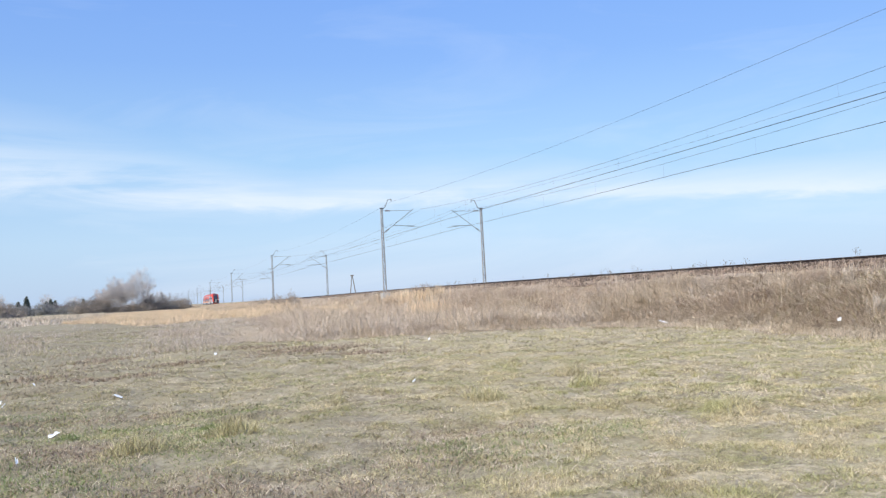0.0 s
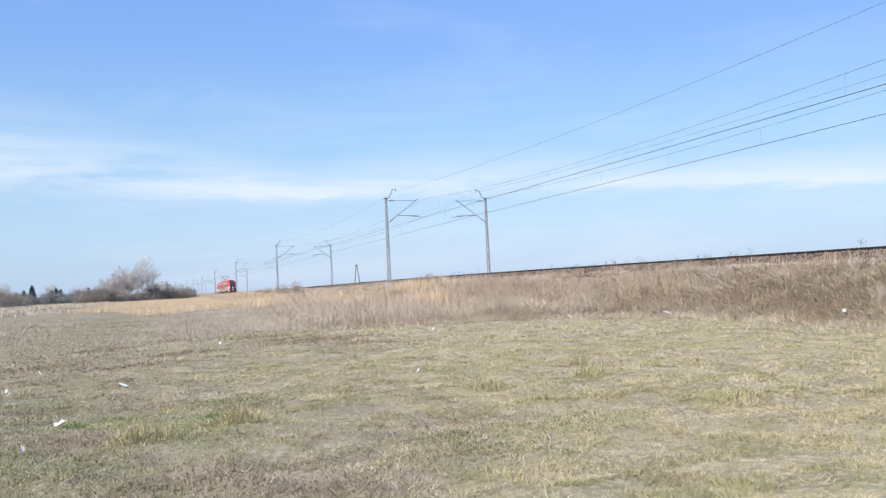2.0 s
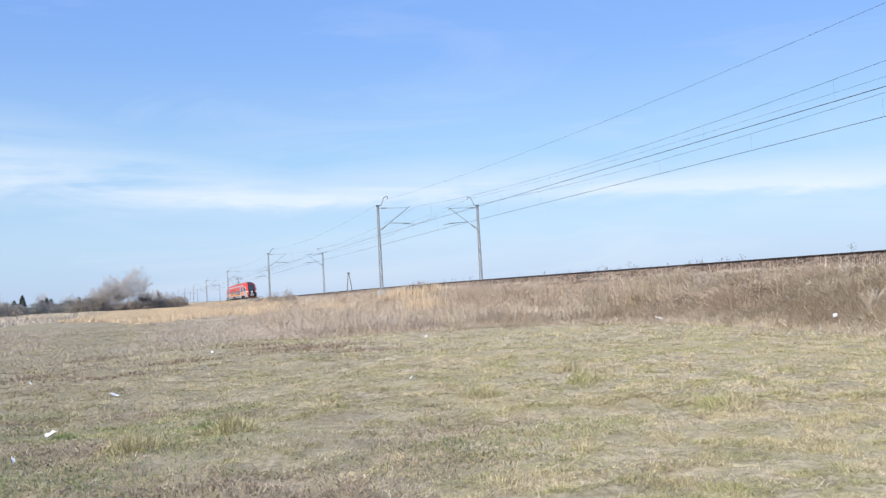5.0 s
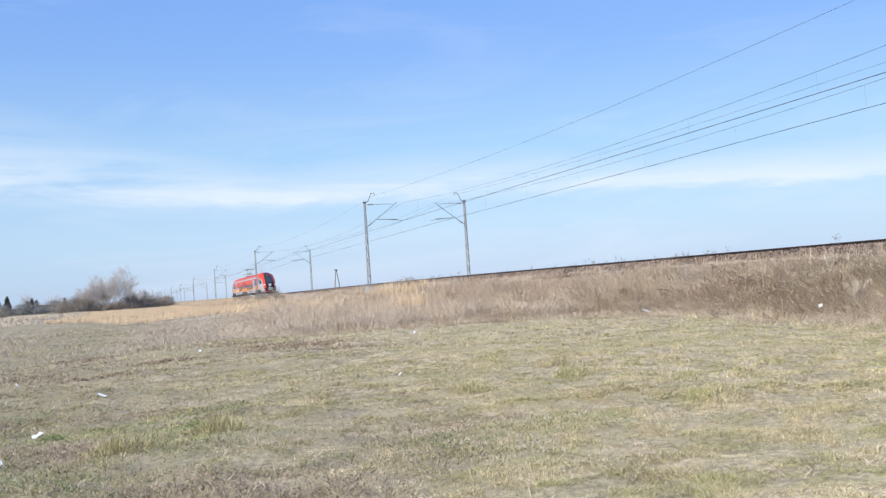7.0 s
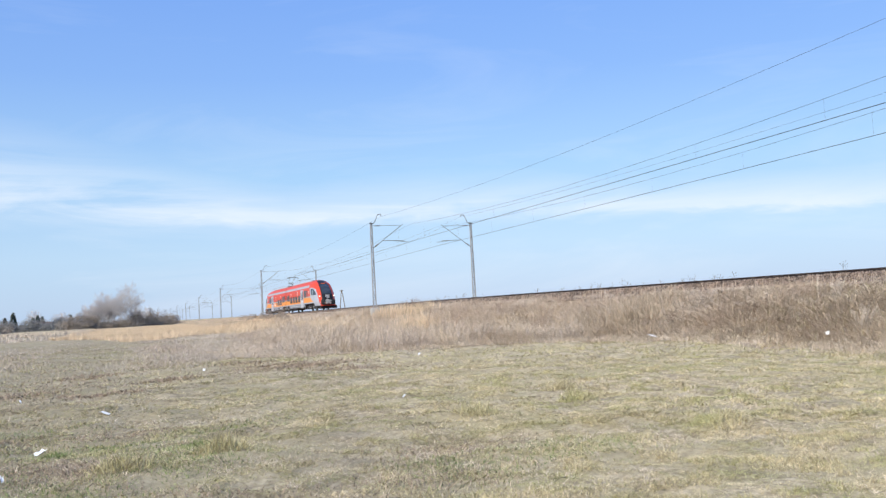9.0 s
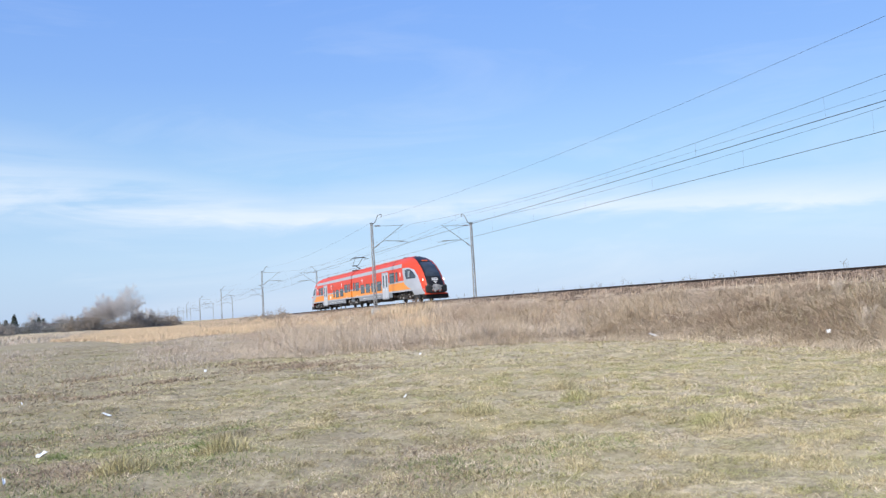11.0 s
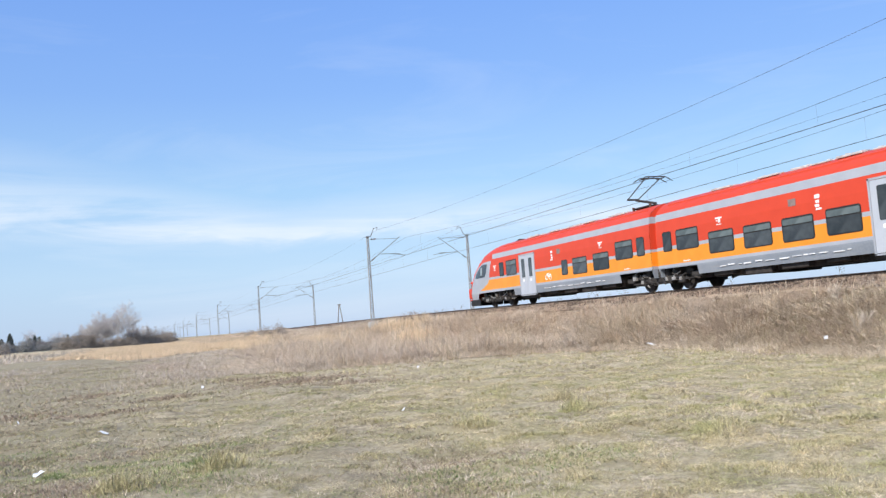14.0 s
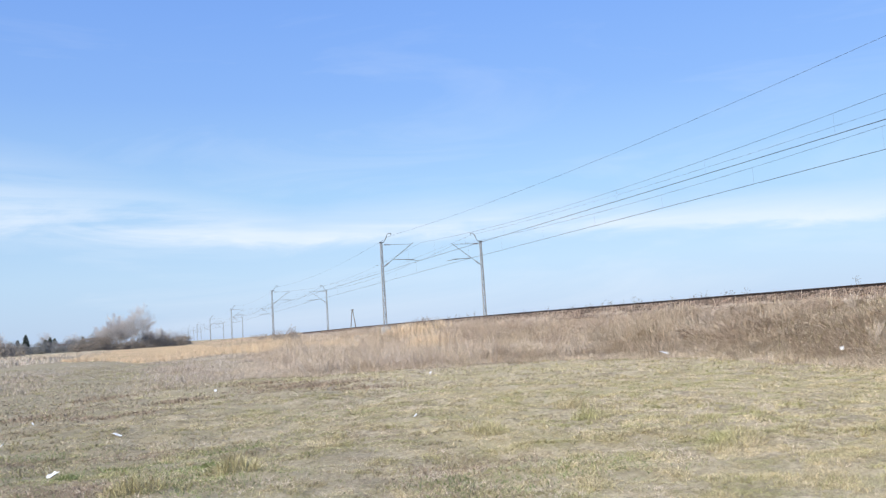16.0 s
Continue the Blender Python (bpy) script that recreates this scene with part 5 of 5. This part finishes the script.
# bare trees
def bare_tree(name, label, x, y, height, spread, seed, m, trunk=0.03, levels=4, twig=0.013):
    r = random.Random(seed)
    segs = []

    def limb(p, d, length, rad, lv):
        n = (3, 5, 4, 3, 2)[lv]
        step = length / n
        for i in range(n):
            d = (d + Vector((r.uniform(-1, 1), r.uniform(-1, 1), r.uniform(-0.5, 0.9))) * (0.05 if lv == 0 else 0.2)).normalized()
            e = p + d * step
            segs.append((p.copy(), e.copy(), rad * (1 - 0.7 * i / n), rad * (1 - 0.7 * (i + 1) / n)))
            if lv < levels and (lv or i == n - 1):
                for k in range(10 if lv == 0 else 2):
                    a, tilt = 2.4 * k + r.uniform(-0.5, 0.5) + (0 if lv == 0 else r.uniform(0, 6.283)), ((0.08 + 0.09 * k) if lv == 0 else r.uniform(0.55, 1.1)) * spread
                    side = Vector((math.cos(a), math.sin(a), r.uniform(-0.1, 0.25)))
                    reach = (height * r.uniform(0.6, 0.78) * (1.0 - 0.38 * tilt)) if lv == 0 else length * r.uniform(0.4, 0.62) * (1.1 - 0.12 * i)
                    limb(e, ((Vector((0, 0, 1)) if lv == 0 else d) + side * tilt).normalized(), reach, rad * (1 - 0.7 * i / n) * 0.55, lv + 1)
            p = e

    limb(Vector((0, 0, -0.2)), Vector((0, 0, 1)), height * 0.15, height * trunk * 0.4, 0)
    v, f = [], []
    for a, b, ra, rb in segs:
        w = (b - a).normalized()
        s = w.orthogonal().normalized()
        t = w.cross(s)
        o = len(v)
        for p, q in ((a, ra), (b, rb)):
            for k in range(3):
                an = k * 2.0944
                v.append(p + (s * math.cos(an) + t * math.sin(an)) * max(q, twig))
        f += [(o + k, o + (k + 1) % 3, o + 3 + (k + 1) % 3, o + 3 + k) for k in range(3)]
    cut = [i for i, sgm in enumerate(segs) if sgm[2] > height * trunk * 0.1]
    tree = thing(name, label, "tree" if "tree" in name else "bush", "bare trees", m=pose(x, y, float(field_z(x, y))))
    thick = set(cut)
    tf = [q for i in range(len(segs)) if i in thick for q in f[3 * i:3 * i + 3]]
    cf = [q for i in range(len(segs)) if i not in thick for q in f[3 * i:3 * i + 3]]
    for nm, ff in (("trunk", tf), ("crown", cf)):
        used = sorted({k for q in ff for k in q})
        back = {k: i for i, k in enumerate(used)}
        part_mesh(nm, mesh_of(nm, [v[k] for k in used], [tuple(back[k] for k in q) for q in ff], [m]), tree)
    return tree


def at_bearing(deg, dist):
    return dist * math.sin(radians(deg)), dist * math.cos(radians(deg))


for deg, dist, h, spread, seed in ((-0.35, 260, 12.4, 0.95, 3), (-1.75, 262, 9.6, 0.95, 5), (-1.25, 270, 8.8, 0.9, 8), (-2.3, 268, 7.0, 0.9, 12), (0.4, 266, 5.6, 0.9, 33)):
    bare_tree("bare_tree", "leafless grey-brown tree at the far edge of the field", *at_bearing(deg, dist), h, spread, seed, M_TWIG)
for deg, dist, h, seed in ((-5.6, 420, 10, 21), (-4.1, 430, 9, 22), (-8.2, 380, 10, 23), (1.0, 300, 6.5, 24)):
    bare_tree("bare_tree", "leafless tree far off over the field", *at_bearing(deg, dist), h, 0.85, seed, M_TWIG, levels=3)


for x, y, h, seed in ((20.0, 19.4, 0.95, 51), (17.9, 16.6, 1.0, 52)):
    shrub = bare_tree("bare_shrub", "small pale leafless shrub on the embankment slope", x, y, h, 0.6, seed, M_GREYSTRAW, 0.016, 2, 0.004)
    shrub.location.z = float(bank_z(x, y))


def thicket(name, label, x, y, wx, wy, h, n, m, width=0.06):
    # twigs that fill a lumpy half dome, thinning towards its outside
    n = int(n * 1.6)
    th, up = rng.uniform(0, 6.283, n), rng.random(n)
    rad = rng.random(n) ** 0.4
    lump = 0.8 + 0.3 * np.sin(th * 3 + x) * np.cos(up * 5 + y)
    cx = wx * rad * lump * np.cos(th) * np.sqrt(1 - up ** 2)
    cy = wy * rad * lump * np.sin(th) * np.sqrt(1 - up ** 2)
    cz = 1.25 * h * rad * lump * up
    d = rng.normal(0, 1, (n, 3)) * np.array([0.6, 0.6, 0.7]) + np.array([0, 0, 0.5])
    d *= (rng.uniform(0.12, 0.3, n) * h)[:, None] / np.linalg.norm(d, axis=1)[:, None]
    c = np.stack([cx, cy, np.maximum(cz, 0.0)], -1)
    s = np.cross(d, rng.normal(0, 1, (n, 3)))
    s *= width / np.linalg.norm(s, axis=1)[:, None]
    v = np.stack([c - s, c + s, c + d], 1)
    f = np.arange(3 * n).reshape(-1, 3)
    ob = new(name, quick_mesh(name, v.reshape(-1, 3), f, m))
    ob.matrix_basis = pose(x, y, float(field_z(x, y)) - 0.05)
    return tagged(ob, label, "thicket", kind="stuff")


for deg, dist, wx, h in ((-3.5, 250, 4, 3.6), (-2.9, 252, 4, 4.4), (-2.2, 255, 4, 4.2), (-1.4, 256, 4, 2.8), (-0.7, 258, 4, 2.8), (-0.2, 259, 4, 3.2), (0.4, 262, 4, 3.6), (1.1, 266, 4, 4.6), (1.8, 272, 4, 4.2),
                         (2.5, 280, 4, 3.6), (-7.6, 180, 4, 2.4), (-8.3, 175, 4, 3.4), (-9.2, 178, 5, 3.6)):
    thicket("thicket", "dense leafless brown thicket at the field's edge", *at_bearing(deg, dist), wx, 4, h, 2400, M_THICKET, 0.035)
ob = thicket("thicket", "brown leafless shrub by the track", 21.0, 62.5, 0.8, 2.2, 0.85, 420, M_BRAMBLE, 0.012)
ob.location.z = 1.45
for i in range(15):
    thicket("hedge", "low dark hedge along the horizon", *at_bearing(-9.6 + 0.42 * i, 370 + 11 * (i % 3)), 5, 4, 3.2 + 1.8 * (i * 7 % 4) / 3, 1300, M_DUSK, 0.07)
for x, y, w, h in ((20.3, 121, 1.0, 1.6), (20.0, 128, 1.3, 1.3), (19.6, 113, 1.0, 1.1), (20.4, 137, 1.4, 1.2), (20.0, 148, 1.5, 1.2), (20.3, 163, 1.5, 1.0)):
    ob = thicket("thicket", "dense leafless brown thicket on the embankment", x, y, w, 2, h, 420, M_THICKET, 0.025)
    ob.location.z = float(bank_z(x, y)) - 0.05


def conifer(x, y, h, seed):
    r = np.random.default_rng(seed)
    t = thing("conifer", "dark evergreen tree far off", "tree", "dark evergreen trees", m=pose(x, y, 0))
    part("trunk", tube(bmesh.new(), (0, 0, -0.2), (0, 0, h), 0.18, 0.03), M_WOOD, t)
    n = 1500
    k = r.random(n) ** 0.7
    z = h * (0.08 + 0.92 * (1 - k) * 1.0)
    rad = 0.34 * h * k * (0.65 + 0.5 * r.random(n)) * 0.9
    a = r.uniform(0, 6.283, n)
    c = np.stack([rad * np.cos(a), rad * np.sin(a), z - rad * 0.25], -1)
    d = r.normal(0, 0.3, (n, 3, 3)) * np.array([1, 1, 0.6])
    v = (c[:, None] + d).reshape(-1, 3)
    part_mesh("crown", quick_mesh("crown", v, np.arange(3 * n).reshape(-1, 3), M_EVERGREEN), t)


for i, (deg, dist, h) in enumerate(((-6.7, 400, 8.5), (-5.35, 405, 7.0), (-5.6, 412, 6), (-5.1, 415, 6.4), (-7.15, 420, 6.5), (-3.5, 420, 6.5), (-8.3, 430, 7), (-9.2, 430, 7))):
    conifer(*at_bearing(deg, dist), h * 0.98, 40 + i)

# weeds that stand against the sky on the crown of the bank
def weed(x, y, h, seed, z=None, m=None):
    r = random.Random(seed)
    bm = bmesh.new()
    top = Vector((r.uniform(-0.1, 0.1), r.uniform(-0.1, 0.1), h))
    tube(bm, (0, 0, -0.1), top, 0.008, 0.004, 4)
    for i in range(9):
        t = r.uniform(0.4, 0.97)
        p = top * t
        q = p + Vector((r.uniform(-0.22, 0.22), r.uniform(-0.22, 0.22), r.uniform(0.08, 0.25)))
        tube(bm, p, q, 0.005, 0.003, 4)
        bmesh.ops.create_icosphere(bm, subdivisions=1, radius=r.uniform(0.012, 0.024), matrix=Matrix.Translation(q))
    me = bpy.data.meshes.new("dry_weed")
    bm.to_mesh(me)
    bm.free()
    me.materials.append(M_WEED)
    ob = new("dry_weed", me)
    if m is not None:
        me.materials[0] = m
    ob.matrix_basis = pose(x, y, 1.7 + float(grade(y)) if z is None else z)
    tagged(ob, "dry seed-headed weed on the far shoulder of the track" if z is None else "tall dry stalk standing on the embankment", "weed", "dry weeds")


wr = random.Random(11)
for i, y in enumerate((95.0, 91.0, 88.5, 83.5, 82.0, 80.0, 76.0, 49.5, 48.2, 47.5, 43.2, 41.6, 40.6, 36.6, 29.4, 96.5, 87.0, 78.0)):
    weed(30.6 + wr.uniform(0, 0.5), y, wr.uniform(0.62, 1.0), i)

for i in range(30):
    weed(30.5 + wr.uniform(0, 0.8), 34 + 66 * wr.random(), wr.uniform(0.5, 0.75), 60 + i)
for i in range(18):
    y = 15 + 50 * wr.random() ** 1.4
    x = 18.4 + 1.8 * wr.random()
    weed(x, y, wr.uniform(0.5, 0.95), 100 + i, float(bank_z(x, y)), M_STRAW if i % 3 else M_WEED)

# ---------------- small things ----------------
pole = thing("utility_pole", "wooden A-frame utility pole far behind the railway", "utility pole", m=pose(*at_bearing(13.65, 250), 0))
part("leg", tube(bmesh.new(), (-0.95, 0, -0.3), (-0.06, 0, 7.9), 0.15, 0.11), M_WOOD, pole)
part("leg", tube(bmesh.new(), (1.25, 0, -0.3), (0.06, 0, 7.9), 0.15, 0.11), M_WOOD, pole)
part("crossarm", box(bmesh.new(), (0, 0, 7.7), (1.0, 0.2, 0.25), 0.02), M_WOOD, pole)


def litter(x, y, z, w, d, h, seed):
    r = random.Random(seed)
    bm = bmesh.new()
    bmesh.ops.create_grid(bm, x_segments=7, y_segments=7, size=0.5)
    for v in bm.verts:
        v.co = Vector((v.co.x * w * r.uniform(0.8, 1.1), v.co.y * d * r.uniform(0.8, 1.1), h * (0.3 + 0.9 * v.co.x + 0.5 * abs(v.co.y) + 0.3 * noise.noise(v.co * 2 + Vector((seed, 0, 0))) + 0.06 * r.random())))
    bmesh.ops.solidify(bm, geom=bm.faces[:], thickness=0.004)
    me = bpy.data.meshes.new("litter")
    bm.to_mesh(me)
    bm.free()
    me.materials.append(M_PAPER)
    ob = new("litter", me)
    ob.matrix_basis = pose(x, y, z, 0, 0, r.uniform(0, 180))
    return tagged(ob, "crumpled white scrap of litter in the grass", "litter", "white litter")


for i, (x, y, s) in enumerate(((-0.47, 16.2, 0.15), (-1.12, 11.9, 0.13), (-2.44, 16.85, 0.05), (-2.2, 19.63, 0.05), (2.06, 26.5, 0.09), (-1.24, 9.5, 0.035), (4.37, 13.83, 0.06), (8.8, 25.96, 0.08), (-2.3, 16.2, 0.06))):
    litter(x, y, float(field_z(x, y)) + 0.02, s, s * 0.8, 0.06, i)
b = litter(16.9, 24.65, 0.14, 0.32, 0.22, 0.1, 20)
b = litter(17.6, 17.7, 0.35, 0.1, 0.1, 0.06, 21)
b.matrix_basis = pose(17.3, 17.25, 0.34, 70, 0, -40)

def stone(x, y, w, d, h, seed, m, label):
    r = random.Random(seed)
    bm = bmesh.new()
    bmesh.ops.create_icosphere(bm, subdivisions=3, radius=0.5)
    for v in bm.verts:
        k = 1 + 0.35 * noise.noise(v.co * 2.2 + Vector((seed, 0, 0))) + 0.12 * noise.noise(v.co * 7 + Vector((0, seed, 0)))
        v.co = Vector((v.co.x * w * k, v.co.y * d * k, v.co.z * h * k))
    me = bpy.data.meshes.new("stone")
    bm.to_mesh(me)
    bm.free()
    me.materials.append(m)
    ob = new("field_stone" if m is M_STONE else "soil_clod", me)
    ob.matrix_basis = pose(x, y, float(field_z(x, y)) + h * 0.15, 0, 0, r.uniform(0, 180))
    tagged(ob, label, "stone" if m is M_STONE else "clod", "stones" if m is M_STONE else "clods")


for i, (x, y, w) in enumerate(((2.2, 5.4, 0.17), (2.38, 5.3, 0.19), (2.05, 5.45, 0.12), (2.8, 5.1, 0.16))):
    stone(x, y, w, w * 0.8, w * 0.3, i, M_STONE, "pale grey stone lying in the grass")
for i, (x, y, w) in enumerate(((1.38, 6.0, 0.09), (1.26, 6.05, 0.07), (1.55, 5.8, 0.1), (1.68, 5.75, 0.08), (1.15, 6.0, 0.07))):
    stone(x, y, w, w * 0.8, w * 0.5, 20 + i, M_CLOD, "dark clod of turned soil in the grass")

# low farm buildings far off at the edge of the field
house = thing("farm_building", "low pale farm building far off among trees", "building", m=pose(*at_bearing(-4.85, 395), 0, 0, 0, 8))
part("wall", box(bmesh.new(), (0, 0, 1.2), (7, 6, 2.2)), M_WALL, house)
bm = bmesh.new()
v = [bm.verts.new(p) for p in ((-4.8, -3.3, 2.5), (4.8, -3.3, 2.5), (4.8, 3.3, 2.5), (-4.8, 3.3, 2.5), (-4.8, 0, 3.7), (4.8, 0, 3.7))]
for q in ((0, 1, 5, 4), (2, 3, 4, 5), (0, 4, 3), (1, 2, 5), (0, 3, 2, 1)):
    bm.faces.new([v[k] for k in q])
part("roof", bm, M_TILE, house)
for x in (-2.5, 0.0, 2.5):
    part("window", box(bmesh.new(), (x, -3.02, 1.5), (1.0, 0.08, 1.0)), M_GLASS, house)


# ---------------- motion ----------------
# seconds and place of the joint between the cars along the track
RUN = [(0.0, 321.3), (2.0, 277.0), (4.0, 234.2), (6.5, 181.4), (8.0, 149.4), (9.0, 129.0), (11.5, 78.6), (12.0, 69.05), (12.5, 59.55), (13.0, 50.1), (13.5, 40.95),
       (14.0, 31.9), (14.5, 23.05), (15.0, 14.3), (15.5, 5.7), (16.0, -3.0)]


def motions():
    walk(train, [(t, pose(TRACK, y, RAIL + float(grade(y)), float(np.interp(y, [45, 95], [0, -math.degrees(SLOPE)])))) for t, y in RUN])
    ts, ys = [t for t, _ in RUN], [y for _, y in RUN]
    for wh, s, y0 in wheels:
        rows = [(0.0, 0.0)] + [(k / 30.0, 0.0) for k in range(330, 481)]
        start = float(np.interp(11.0, ts, ys))
        out = []
        for t, _ in rows:
            turn = math.degrees((start - float(np.interp(max(t, 11.0), ts, ys))) / 0.46)
            base = pose(0.76 * s, y0, 0.46, 0, 0, 0 if s < 0 else 180)
            out.append((t, base @ pose(0, 0, 0, -turn if s > 0 else turn)))
        walk(wh, out)


motions()
